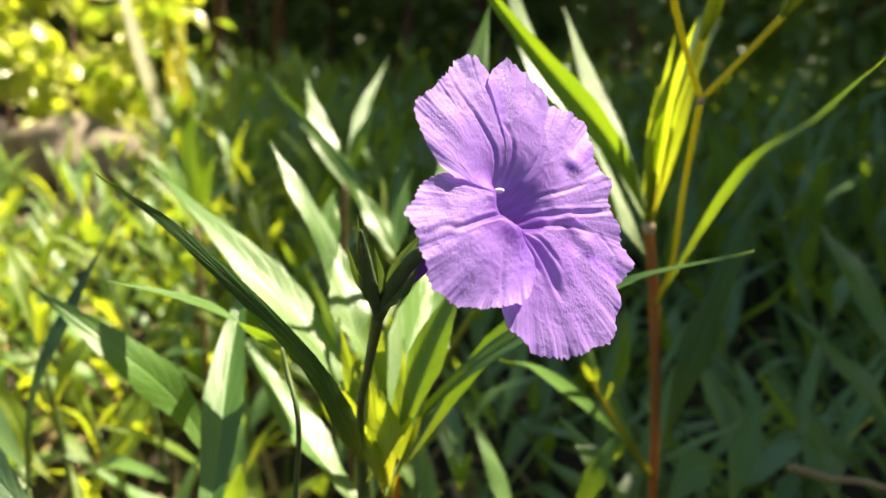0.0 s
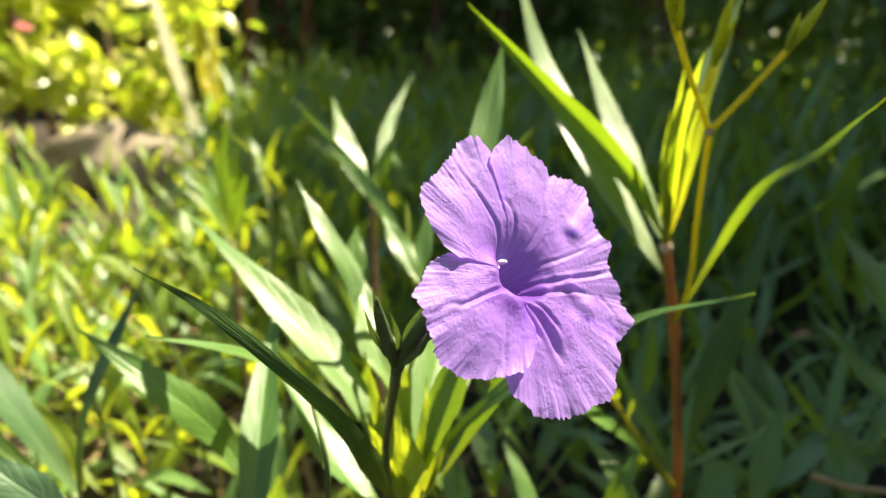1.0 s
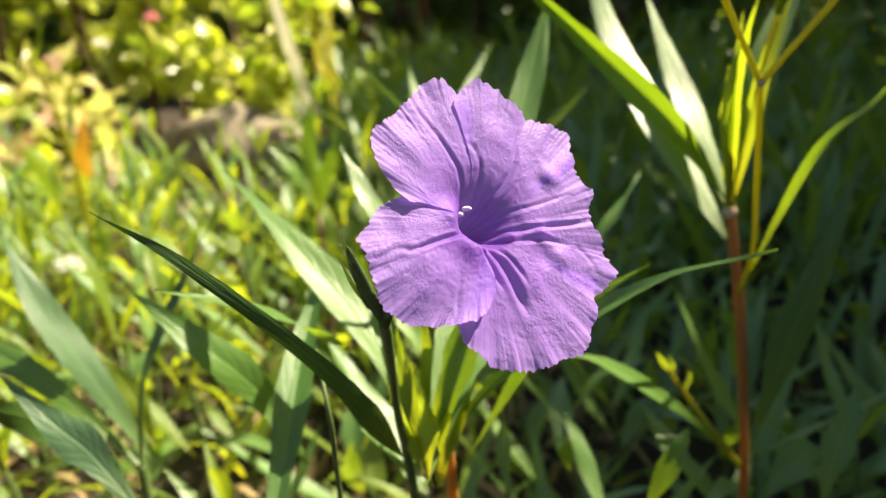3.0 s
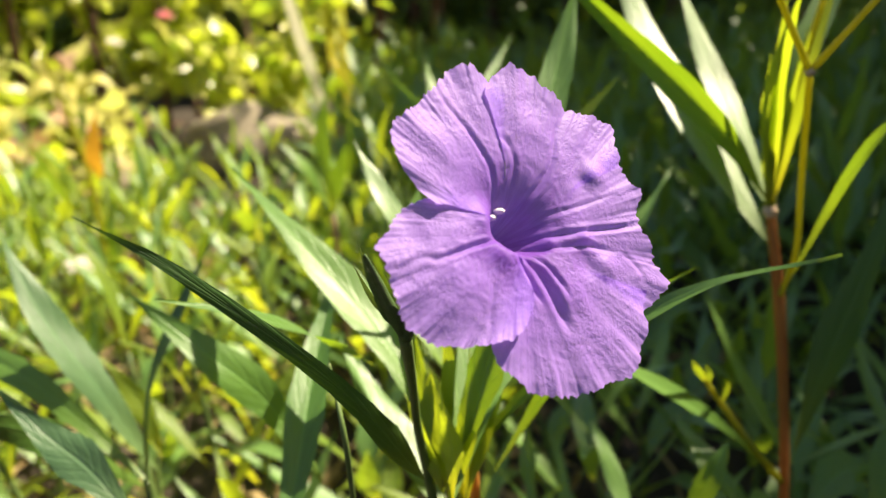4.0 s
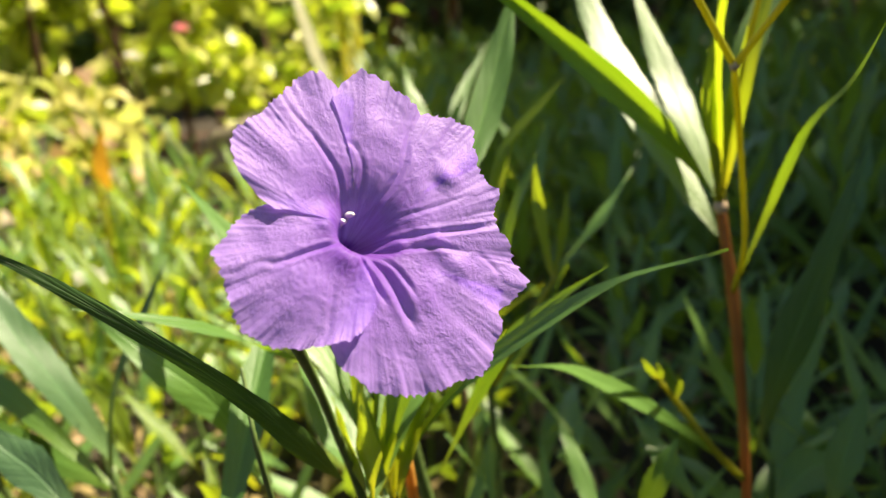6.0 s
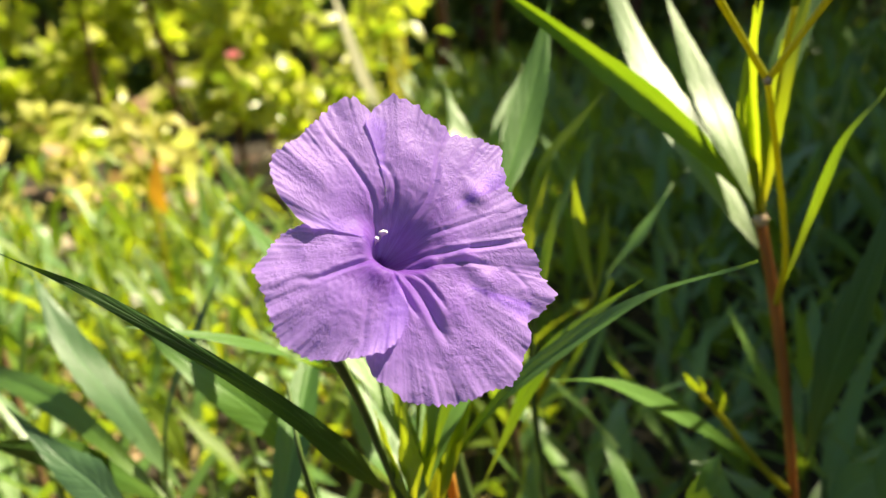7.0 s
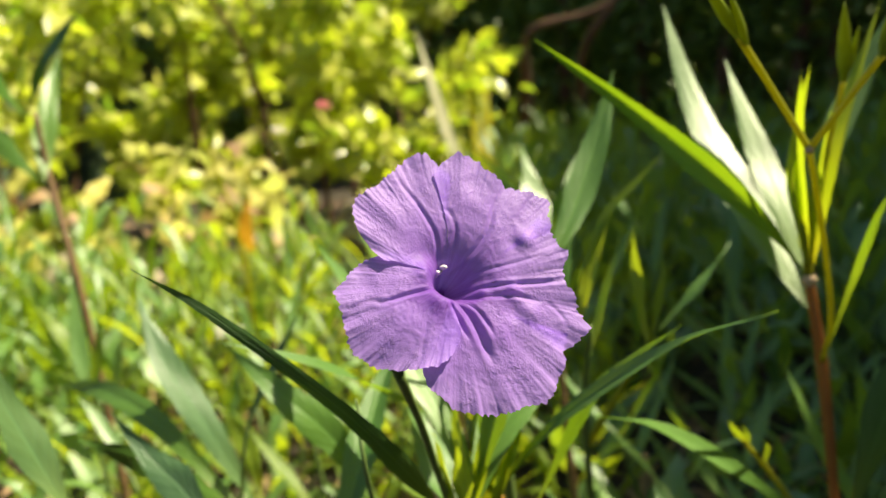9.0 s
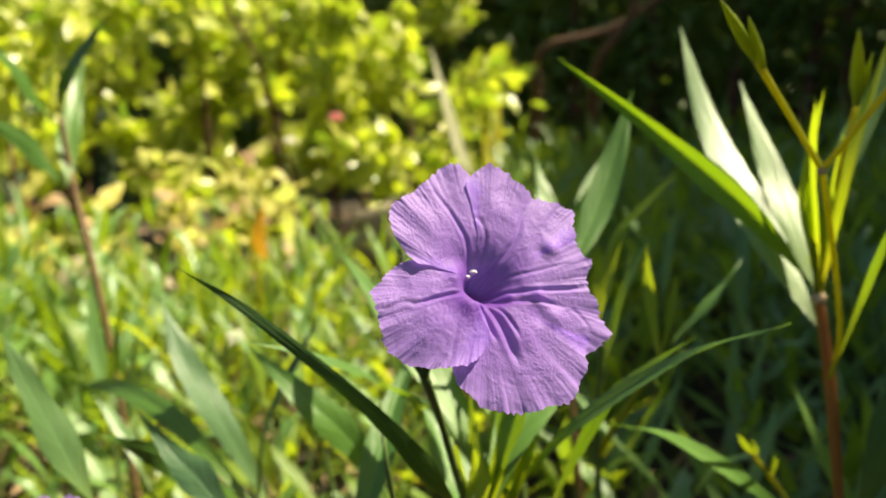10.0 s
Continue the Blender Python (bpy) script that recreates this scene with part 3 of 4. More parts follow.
leaf(right, YOUNG, 0.0038, (-0.2, -0.9, 0.3), [(0.0660, 0.3440, 0.2600), (0.0625, 0.3405, 0.2670), (0.0595, 0.3390, 0.2725)], n=10, across=4)
leaf(right, YOUNG, 0.0030, (0.2, -0.9, 0.3), [(0.0665, 0.3440, 0.2590), (0.0665, 0.3420, 0.2650), (0.0650, 0.3400, 0.2700)], n=10, across=4)
leaf(right, YOUNG, 0.0030, (0.2, -0.9, 0.3), [(0.0720, 0.3480, 0.2480), (0.0740, 0.3470, 0.2560), (0.0730, 0.3440, 0.2630)], n=10, across=4)

# ---- neighbouring plants in the bed ----
LABEL = "garden plant with long narrow lance-shaped green leaves"
mid = thing("ruellia_plant", LABEL + " and a red stem", "plant", "ruellia plants", at=(-0.064, 0.538, 0))
tube("stem", [(-0.062, 0.540, 0), (-0.066, 0.540, 0.15), (-0.0647, 0.5368, 0.2741), (-0.0627, 0.5349, 0.3083)], (0.0026, 0.0025, 0.0022, 0.0018), STEM_BROWN, mid, 10, 20)
far = thing("ruellia_plant", LABEL + ", lit by the sun", "plant", "ruellia plants", at=(-0.195, 0.655, 0))
tube("stem", [(-0.193, 0.655, 0), (-0.196, 0.655, 0.12), (-0.1949, 0.6542, 0.25)], (0.0026, 0.0024, 0.0020), STEM_BROWN, far, 10, 20)
pale = thing("ruellia_plant", LABEL + ", glaring in the sun", "plant", "ruellia plants", at=(-0.03, 0.36, 0))
tube("stem", [(-0.030, 0.360, 0), (-0.031, 0.345, 0.15), (-0.033, 0.320, 0.26), (-0.018, 0.372, 0.30)], (0.0030, 0.0028, 0.0026, 0.0016), STEM_GREEN, pale, 10, 20)
left = thing("ruellia_plant", LABEL + ", half in shade", "plant", "ruellia plants", at=(-0.17, 0.31, 0))
tube("stem", [(-0.170, 0.31, 0), (-0.170, 0.31, 0.15), (-0.175, 0.315, 0.235)], (0.0032, 0.0028, 0.0024), STEM_GREEN, left, 10, 20)
tall = thing("ruellia_plant", LABEL + " on tall stem", "plant", "ruellia plants", at=(-0.42, 0.48, 0))
tube("stem", [(-0.42, 0.48, 0), (-0.425, 0.482, 0.15), (-0.4316, 0.4872, 0.2895), (-0.4579, 0.5058, 0.3844), (-0.463, 0.51, 0.44)], (0.0032, 0.003, 0.0028, 0.0026, 0.002), STEM_BROWN, tall, 10, 24)
inner = thing("ruellia_plant", LABEL + ", young yellow-green tips", "plant", "ruellia plants", at=(-0.012, 0.385, 0))
tube("stem", [(-0.012, 0.385, 0), (-0.014, 0.384, 0.14), (-0.010, 0.374, 0.25), (0.002, 0.352, 0.310)], (0.0020, 0.0018, 0.0016, 0.0012), STEM_GREEN, inner, 10, 20)
tube("side_shoot", [(-0.011, 0.376, 0.24), (0.008, 0.378, 0.27), (0.022, 0.386, 0.290)], (0.0018, 0.0016, 0.0012), STEM_YELLOW, inner, 8, 10)
leaf(hero, SHADE_GREEN, 0.0078, (.70, -.63, -.20), [(-0.0228, 0.2226, 0.2908), (-0.0309, 0.1915, 0.3340), (-0.0497, 0.1628, 0.3742), (-0.0615, 0.1490, 0.3912)], peak=0.16, taper=0.82, fold=0.06, wave=0.02)
leaf(hero, GREEN, 0.0175, ((0.41, -0.37, 0.83), (0.61, -0.43, 0.67)), [(-0.0175, 0.2500, 0.2680), (-0.0424, 0.2726, 0.3064), (-0.0762, 0.2915, 0.3393), (-0.1114, 0.3167, 0.3633)], fold=.28, peak=0.46)
leaf(hero, GREEN, 0.0090, (-.1, -.65, .75), [(-0.0560, 0.2950, 0.2905), (-0.0600, 0.2633, 0.3142), (-0.0690, 0.2334, 0.3363), (-0.0872, 0.2099, 0.3516)])
leaf(hero, GREEN, 0.0170, (.1, -.6, .8), [(-0.0800, 0.2840, 0.2480), (-0.0981, 0.2876, 0.2792), (-0.1165, 0.2808, 0.3035), (-0.1453, 0.2852, 0.3251)])
leaf(hero, GREEN, 0.0220, (.55, -.15, .8), [(-0.0299, 0.2760, 0.2416), (-0.0551, 0.2965, 0.2630), (-0.0805, 0.3253, 0.2886)], fold=.3)
leaf(hero, GREEN, 0.0135, (.1, -.9, .4), [(-0.0770, 0.2050, 0.2300), (-0.0761, 0.2500, 0.2660), (-0.0780, 0.2920, 0.2970), (-0.0781, 0.3323, 0.3228)], fold=0.45, peak=0.5)
leaf(hero, GREEN, 0.0200, (.30, -.70, .65), [(-0.0170, 0.2230, 0.2800), (-0.0110, 0.2560, 0.3048), (-0.0050, 0.2880, 0.3200), (-0.0005, 0.3150, 0.3300)], fold=0.5)
leaf(hero, GREEN, 0.0110, (-.3, -.9, .1), [(-0.0147, 0.2367, 0.2869), (-0.0040, 0.2361, 0.3210), (0.0076, 0.2388, 0.3465)])
leaf(hero, YOUNG, 0.0087, (-0.53, -0.73, 0.06), [(-0.0171, 0.2444, 0.2744), (-0.0191, 0.2544, 0.2975), (-0.0206, 0.2609, 0.3205)])
leaf(hero, YOUNG, 0.0071, (-0.54, -0.74, 0.07), [(-0.0168, 0.2453, 0.2759), (-0.0157, 0.2590, 0.2973), (-0.0155, 0.2684, 0.3197)])
leaf(hero, YOUNG, 0.0071, (-0.61, -0.81, -0.07), [(-0.0180, 0.2435, 0.2730), (-0.0246, 0.2524, 0.2944), (-0.0263, 0.2557, 0.3089)])
leaf(hero, YOUNG, 0.0087, (-0.48, -0.68, -0.08), [(-0.0156, 0.2436, 0.2729), (-0.0091, 0.2560, 0.2906), (-0.0046, 0.2659, 0.3044)])
leaf(hero, GREEN, 0.0088, ((-.2, -.6, .8), (0, -.2, 1)), [(-0.0261, 0.2550, 0.2650), (0.0080, 0.2590, 0.3040), (0.0530, 0.2460, 0.3375), (0.0838, 0.2210, 0.3560)], fold=0.35)
leaf(hero, GREEN, 0.0070, (.1, -.6, .8), [(-0.0150, 0.2900, 0.2500), (0.0200, 0.2750, 0.3100), (0.0540, 0.2575, 0.3406)])
leaf(inner, GREEN, 0.0150, (.30, -.70, .62), [(-0.0038, 0.3090, 0.3475), (0.0047, 0.3313, 0.3663), (0.0128, 0.3533, 0.3940), (0.0196, 0.3682, 0.4206)], fold=.25)
leaf(right, GREEN, 0.0112, (-.4, -.7, .4), [(0.0940, 0.3770, 0.3239), (0.0724, 0.3520, 0.3609), (0.0345, 0.3330, 0.4033), (0.0045, 0.2982, 0.4365)], fold=0.8, peak=0.5)
leaf(right, GLOSSY, 0.0230, (0.44, -0.65, 0.62), [(0.0947, 0.3740, 0.3060), (0.0700, 0.4050, 0.3500), (0.0450, 0.4440, 0.3970), (0.0298, 0.4690, 0.4499)], fold=.05, wave=0.02)
leaf(right, GLOSSY, 0.0175, (0.39, -0.65, 0.65), [(0.0937, 0.3772, 0.3218), (0.0830, 0.4000, 0.3540), (0.0730, 0.4220, 0.3810), (0.0604, 0.4450, 0.4187)], fold=.05, wave=0.02)
leaf(right, YOUNG, 0.0090, (-.6, -.8, 0), [(0.0937, 0.3772, 0.3218), (0.1055, 0.3780, 0.3780), (0.1280, 0.4050, 0.4400)])
leaf(right, YOUNG, 0.0063, (-0.54, -0.74, -0.09), [(0.0937, 0.3772, 0.3218), (0.0917, 0.3534, 0.3753), (0.0933, 0.3262, 0.4131)])
leaf(right, YOUNG, 0.0063, (-0.59, -0.79, -0.04), [(0.0937, 0.3772, 0.3218), (0.0894, 0.3561, 0.3743), (0.0968, 0.3363, 0.4153)])
leaf(right, GREEN, 0.0074, (-.3, -.55, .5), [(0.0975, 0.3695, 0.2880), (0.1159, 0.3341, 0.3525), (0.1237, 0.2821, 0.3847), (0.1231, 0.2345, 0.4102)])
leaf(right, SHADE_GREEN, 0.0190, (.37, -.8, .40), [(0.1058, 0.3709, 0.2127), (0.1208, 0.3822, 0.2553), (0.1393, 0.3959, 0.2960), (0.1578, 0.4179, 0.3348)], fold=0.04, peak=0.38, wave=0.02)
leaf(right, GREEN, 0.0090, (0, -.5, .85), [(0.0945, 0.3592, 0.2107), (0.0679, 0.3324, 0.2496), (0.0374, 0.3091, 0.2814), (0.0196, 0.2734, 0.3017)], taper=1.6)
leaf(right, GLOSSY, 0.0115, (.40, -.60, .68), [(0.0400, 0.3600, 0.1600), (0.0300, 0.3780, 0.1840), (0.0228, 0.3890, 0.2010), (0.0160, 0.3970, 0.2120)], fold=.05)
leaf(right, GREEN, 0.0140, (-.1, -.9, .4), [(0.1281, 0.3359, 0.2028), (0.1371, 0.3473, 0.2276), (0.1490, 0.3651, 0.2485)])
leaf(right, GREEN, 0.0110, (.3, -.5, .8), [(0.0808, 0.3290, 0.2073), (0.0650, 0.3440, 0.2265), (0.0531, 0.3628, 0.2366)])
leaf(right, GREEN, 0.0110, (.3, -.5, .8), [(0.0536, 0.3135, 0.2120), (0.0644, 0.3142, 0.2355), (0.0718, 0.3197, 0.2481)])
leaf(mid, GREEN, 0.0110, (0, -.9, .4), [(-0.0285, 0.4397, 0.2879), (-0.0515, 0.4967, 0.3162), (-0.0777, 0.5236, 0.3424), (-0.1106, 0.5423, 0.3785)])
leaf(mid, GLOSSY, 0.0200, ((0.47, -0.48, 0.74), (0.53, -0.51, 0.67)), [(-0.0627, 0.5349, 0.3083), (-0.0813, 0.5731, 0.3351), (-0.0951, 0.5998, 0.3741)], fold=.12)
leaf(mid, GREEN, 0.0090, (.3, -.9, .3), [(-0.0638, 0.5446, 0.3062), (-0.0562, 0.5930, 0.3478), (-0.0389, 0.6398, 0.3832)])
leaf(mid, GREEN, 0.0090, (.3, -.9, .3), [(-0.0627, 0.5349, 0.3083), (-0.0535, 0.5409, 0.3363), (-0.0439, 0.5476, 0.3569)])
leaf(far, GREEN, 0.0140, (0, -1, .2), [(-0.1949, 0.6542, 0.2500), (-0.1966, 0.6574, 0.3094), (-0.1881, 0.6570, 0.3494)])
leaf(far, GREEN, 0.0120, (.2, -1, .2), [(-0.1949, 0.6542, 0.2500), (-0.1850, 0.6507, 0.2841), (-0.1742, 0.6470, 0.3099)])
leaf(far, GLOSSY, 0.0120, ((0.56, -0.42, 0.72), (0.61, -0.43, 0.67)), [(-0.1949, 0.6542, 0.2500), (-0.2071, 0.6421, 0.2934), (-0.2258, 0.6350, 0.3158)])
leaf(pale, GLOSSY, 0.0125, ((0.42, -0.40, 0.81), (0.53, -0.48, 0.70)), [(-0.0370, 0.3050, 0.2950), (-0.0448, 0.3221, 0.3271), (-0.0559, 0.3278, 0.3474), (-0.0690, 0.3399, 0.3673)], fold=.12)
leaf(pale, GREEN, 0.0110, (.2, -.9, .3), [(-0.0448, 0.3167, 0.3203), (-0.0461, 0.3311, 0.3347), (-0.0442, 0.3417, 0.3479)])
leaf(pale, GLOSSY, 0.0160, ((0.42, -0.40, 0.82), (0.46, -0.45, 0.76)), [(-0.0253, 0.2734, 0.2991), (-0.0338, 0.2853, 0.3176), (-0.0386, 0.3060, 0.3347)], fold=.3)
leaf(pale, GREEN, 0.0100, (0, -.9, .4), [(-0.0248, 0.3816, 0.3026), (-0.0214, 0.3972, 0.3205), (-0.0144, 0.4129, 0.3444)])
leaf(pale, YOUNG, 0.0050, (0, -.9, .4), [(-0.0248, 0.3816, 0.3026), (-0.0276, 0.3968, 0.3206), (-0.0295, 0.4113, 0.3403)])
leaf(pale, GREEN, 0.0120, (.4, -.8, .4), [(-0.0216, 0.3729, 0.3080), (-0.0314, 0.3868, 0.3231), (-0.0414, 0.3993, 0.3366)])
leaf(left, SHADE_BLUISH, 0.0215, ((0.63, -0.24, 0.74), (0.74, -0.26, 0.62)), [(-0.1760, 0.3266, 0.2202), (-0.1947, 0.3222, 0.2671), (-0.2136, 0.3226, 0.3015), (-0.2321, 0.3311, 0.3391)])
leaf(left, SHADE_BLUISH, 0.0185, ((0.69, -0.16, 0.70), (0.78, -0.17, 0.61)), [(-0.1874, 0.2242, 0.2729), (-0.1988, 0.2180, 0.3149), (-0.2084, 0.2129, 0.3522)])
leaf(left, SHADE_GREEN, 0.0170, (-.3, -.6, .6), [(-0.2023, 0.3571, 0.1909), (-0.2057, 0.2983, 0.2555), (-0.1887, 0.2362, 0.3004)])
leaf(left, SHADE_BLUISH, 0.0150, (.2, -.7, .7), [(-0.1260, 0.2400, 0.2500), (-0.1450, 0.2440, 0.2750), (-0.1600, 0.2453, 0.2882), (-0.1785, 0.2464, 0.3083)])
leaf(left, GREEN, 0.0150, (.2, -.7, .6), [(-0.1648, 0.3013, 0.2331), (-0.2178, 0.3139, 0.2722), (-0.2748, 0.3348, 0.2815), (-0.3322, 0.3605, 0.2724)])
leaf(left, SHADE_GREEN, 0.0110, (-.6, -.7, .3), [(-0.1652, 0.2983, 0.2300), (-0.1647, 0.3169, 0.2709), (-0.1525, 0.3374, 0.3032), (-0.1359, 0.3537, 0.3364)])
leaf(left, YOUNG, 0.0120, (.3, -.8, .4), [(-0.1851, 0.3442, 0.2179), (-0.1956, 0.3518, 0.2422), (-0.2178, 0.3611, 0.2630)])
leaf(tall, GREEN, 0.0220, (-.3, -.8, .4), [(-0.4567, 0.4948, 0.4376), (-0.4411, 0.4598, 0.4699), (-0.4282, 0.4184, 0.5038)])
leaf(tall, SHADE_GREEN, 0.0200, (-.3, -.9, .1), [(-0.4557, 0.4958, 0.4388), (-0.4484, 0.5172, 0.4782), (-0.4129, 0.5302, 0.5162)])
leaf(tall, BED_GREEN, 0.0220, (.6, -.6, .4), [(-0.4545, 0.4955, 0.3855), (-0.4719, 0.5282, 0.4342), (-0.4876, 0.5732, 0.4915)])
leaf(tall, SHADE_GREEN, 0.0240, (-.2, -.8, .5), [(-0.4561, 0.4939, 0.3868), (-0.4428, 0.4597, 0.4177), (-0.4358, 0.4157, 0.4451)])
leaf(tall, YOUNG, 0.0240, (-.4, -.8, .2), [(-0.4560, 0.4955, 0.4388), (-0.4683, 0.5135, 0.4759), (-0.4896, 0.5521, 0.5153)])
leaf(hero, YOUNG, 0.0102, (-0.55, -0.75, -0.02), [(-0.0179, 0.2306, 0.2807), (-0.0201, 0.2362, 0.2949), (-0.0219, 0.2461, 0.3111)])
leaf(hero, YOUNG, 0.0102, (-0.69, -0.89, -0.01), [(-0.0162, 0.2307, 0.2807), (-0.0125, 0.2381, 0.2977), (-0.0123, 0.2519, 0.3182)])
leaf(hero, YOUNG, 0.0087, (-0.50, -0.70, -0.09), [(-0.0192, 0.2297, 0.2794), (-0.0249, 0.2358, 0.2951), (-0.0328, 0.2475, 0.3047)])
leaf(hero, YOUNG, 0.0116, (-0.57, -0.77, 0.08), [(-0.0162, 0.2256, 0.2819), (-0.0159, 0.2311, 0.2976), (-0.0191, 0.2361, 0.3081)])
leaf(right, GREEN, 0.0200, (.2, -.8, .5), [(0.2313, 0.4065, 0.2433), (0.2274, 0.4442, 0.2737), (0.2227, 0.4994, 0.2991)])
leaf(right, GREEN, 0.0180, (.3, -.8, .5), [(0.2219, 0.3761, 0.2208), (0.2100, 0.4161, 0.2391), (0.2008, 0.4600, 0.2498)])
leaf(right, GREEN, 0.0220, (.1, -.8, .5), [(0.1854, 0.3536, 0.1915), (0.1863, 0.3761, 0.2085), (0.1962, 0.4118, 0.2152)])
leaf(right, GREEN, 0.0200, (-.2, -.8, .5), [(0.1118, 0.3747, 0.1778), (0.1304, 0.3894, 0.1914), (0.1481, 0.3944, 0.1900)])
leaf(hero, GREEN, 0.0120, (-.4, -.9, .1), [(-0.0061, 0.3359, 0.2029), (-0.0103, 0.3547, 0.2147), (-0.0137, 0.3823, 0.2237)])
leaf(hero, YOUNG, 0.0129, (-0.49, -0.69, -0.02), [(-0.0173, 0.2450, 0.2658), (-0.0216, 0.2607, 0.2903), (-0.0250, 0.2753, 0.3171)])
leaf(hero, YOUNG, 0.0116, (-0.58, -0.78, -0.06), [(-0.0164, 0.2451, 0.2658), (-0.0132, 0.2621, 0.2875), (-0.0096, 0.2790, 0.3157)])
leaf(hero, YOUNG, 0.0129, (-0.52, -0.72, -0.03), [(-0.0173, 0.2450, 0.2658), (-0.0174, 0.2608, 0.2944), (-0.0180, 0.2724, 0.3222)])
leaf(hero, YOUNG, 0.0102, (-0.49, -0.69, -0.08), [(-0.0188, 0.2407, 0.2685), (-0.0293, 0.2599, 0.2948), (-0.0361, 0.2790, 0.3157)])
leaf(right, YOUNG, 0.0058, (-0.60, -0.80, -0.07), [(0.0937, 0.3772, 0.3218), (0.0904, 0.3694, 0.3603), (0.0900, 0.3626, 0.3876)])
leaf(right, YOUNG, 0.0052, (-0.54, -0.74, -0.09), [(0.0937, 0.3772, 0.3230), (0.0960, 0.3719, 0.3524), (0.1073, 0.3846, 0.3954)])
leaf(right, YOUNG, 0.0068, (-0.65, -0.85, 0.07), [(0.0937, 0.3772, 0.3230), (0.0926, 0.3764, 0.3439), (0.0930, 0.3862, 0.3730)])
leaf(right, GLOSSY, 0.0130, ((0.33, -0.48, 0.81), (0.32, -0.61, 0.72)), [(0.0937, 0.3772, 0.3230), (0.1014, 0.3838, 0.3707), (0.1190, 0.4026, 0.4069), (0.1356, 0.4182, 0.4370)], fold=.1)
leaf(right, YOUNG, 0.0055, (-.5, -.8, 0), [(0.0940, 0.3765, 0.3225), (0.0921, 0.3698, 0.3652), (0.0943, 0.3576, 0.4084)])
leaf(right, YOUNG, 0.0050, (-.7, -.6, 0), [(0.0940, 0.3765, 0.3225), (0.0981, 0.3730, 0.3622), (0.1042, 0.3645, 0.3944)])
leaf(inner, YOUNG, 0.0050, (-.6, -.8, 0), [(-0.0021, 0.3606, 0.3278), (0.0066, 0.3716, 0.3532), (0.0241, 0.3799, 0.3707), (0.0360, 0.3850, 0.3815)])
leaf(inner, YOUNG, 0.0110, (-.5, -.8, .1), [(-0.0026, 0.3491, 0.3079), (0.0024, 0.3634, 0.3347), (0.0124, 0.3738, 0.3588)])
leaf(inner, GREEN, 0.0120, (-.8, -.5, .3), [(0.0036, 0.3424, 0.2998), (0.0116, 0.3590, 0.3302), (0.0258, 0.3731, 0.3591)])
leaf(inner, YOUNG, 0.0100, (-.6, -.8, 0), [(0.0215, 0.3854, 0.2893), (0.0172, 0.3964, 0.3168), (0.0150, 0.4066, 0.3439)])
leaf(inner, YOUNG, 0.0070, (-.6, -.8, 0), [(0.0222, 0.3855, 0.2893), (0.0273, 0.3964, 0.3108), (0.0292, 0.4050, 0.3266)])
leaf(inner, GREEN, 0.0080, (-.6, -.7, .2), [(0.0248, 0.4028, 0.2918), (0.0433, 0.4208, 0.3088), (0.0579, 0.4466, 0.3249)])

# ---- the bed of the same plants all round ----
def bed_leaf_mesh(k):
    """One of a few leaves that the bed's plants share: it starts at the origin and rises towards +x."""
    rng = random.Random(40 + k)
    length, droop = rng.uniform(0.09, 0.15), rng.uniform(-0.02, 0.035)
    v, f, uv = blade([(0, 0, 0), (length * 0.40, 0, length * rng.uniform(0.32, 0.42)), (length * 0.80, rng.uniform(-0.012, 0.012), length * 0.62 - droop)], rng.uniform(0.015, 0.022), (-0.6, 0, 1), 12, 4, 0.3, k, 0.04)
    return [np.array(q) for q in v], f, uv


BED_LEAVES = [bed_leaf_mesh(k) for k in range(8)]
BED_MESH = []
for k, (v, f, uv) in enumerate(BED_LEAVES):
    ob = mesh_object("leaf", v, f, BED_SUNLIT if k > 2 else BED_GREEN, uvs=uv)
    BED_MESH.append(ob.data)
    bpy.data.objects.remove(ob)


def bed_stem_mesh(h):
    ob = tube("stem", [(0, 0, -0.01), (0.006, 0.004, h * 0.5), (0, 0, h)], (0.0028, 0.0024, 0.0014), STEM_GREEN, None, 6, 8)
    me = ob.data
    bpy.data.objects.remove(ob)
    return me


BED_STEMS = [(h, bed_stem_mesh(h)) for h in (0.10, 0.14, 0.18, 0.22)]


def shoot_layout(rng, h, turn):
    """Where a shoot's leaves sit, crosswise in pairs: (turn, height, lean, size)."""
    out = []
    for z in (0.3, 0.53, 0.76, 1.0):
        turn += 90 + rng.uniform(-12, 12)
        for half in (0, 180):
            out.append((turn + half + rng.uniform(-12, 12), h * z, -28 * (z - 0.3) + rng.uniform(-14, 14), (1.12 - 0.45 * z) * rng.uniform(0.8, 1.15)))
    return out


def bed_plant(x, y, rng):
    low = x > -0.10 and y < 0.85
    h, stem = rng.choice(BED_STEMS[:2] if low else BED_STEMS)
    p = thing("ruellia_plant", LABEL, "plant", "ruellia plants", at=(x, y, ground_height(x, y)))
    p.rotation_euler = (rng.uniform(-0.16, 0.16), rng.uniform(-0.16, 0.16), 0)
    s = new("stem", stem)
    s.parent = p
    for turn, z, lean, size in shoot_layout(rng, h, rng.gauss(153, 22) if x < 0 else rng.uniform(0, 360)):
        # left side draws on the sunlit-coloured leaves, right side on plain green only
        o = new("leaf", rng.choice(BED_MESH if x < -0.05 else BED_MESH[:3]))
        o.parent = p
        size *= 1.0 if x < 0 or low else 1.35
        lean = lean * 0.4 if low else lean
        o.matrix_basis = pose(0, 0, z, 0, lean, turn) @ Matrix.Diagonal((size, size * rng.uniform(0.8, 1.1), size, 1))
    return p


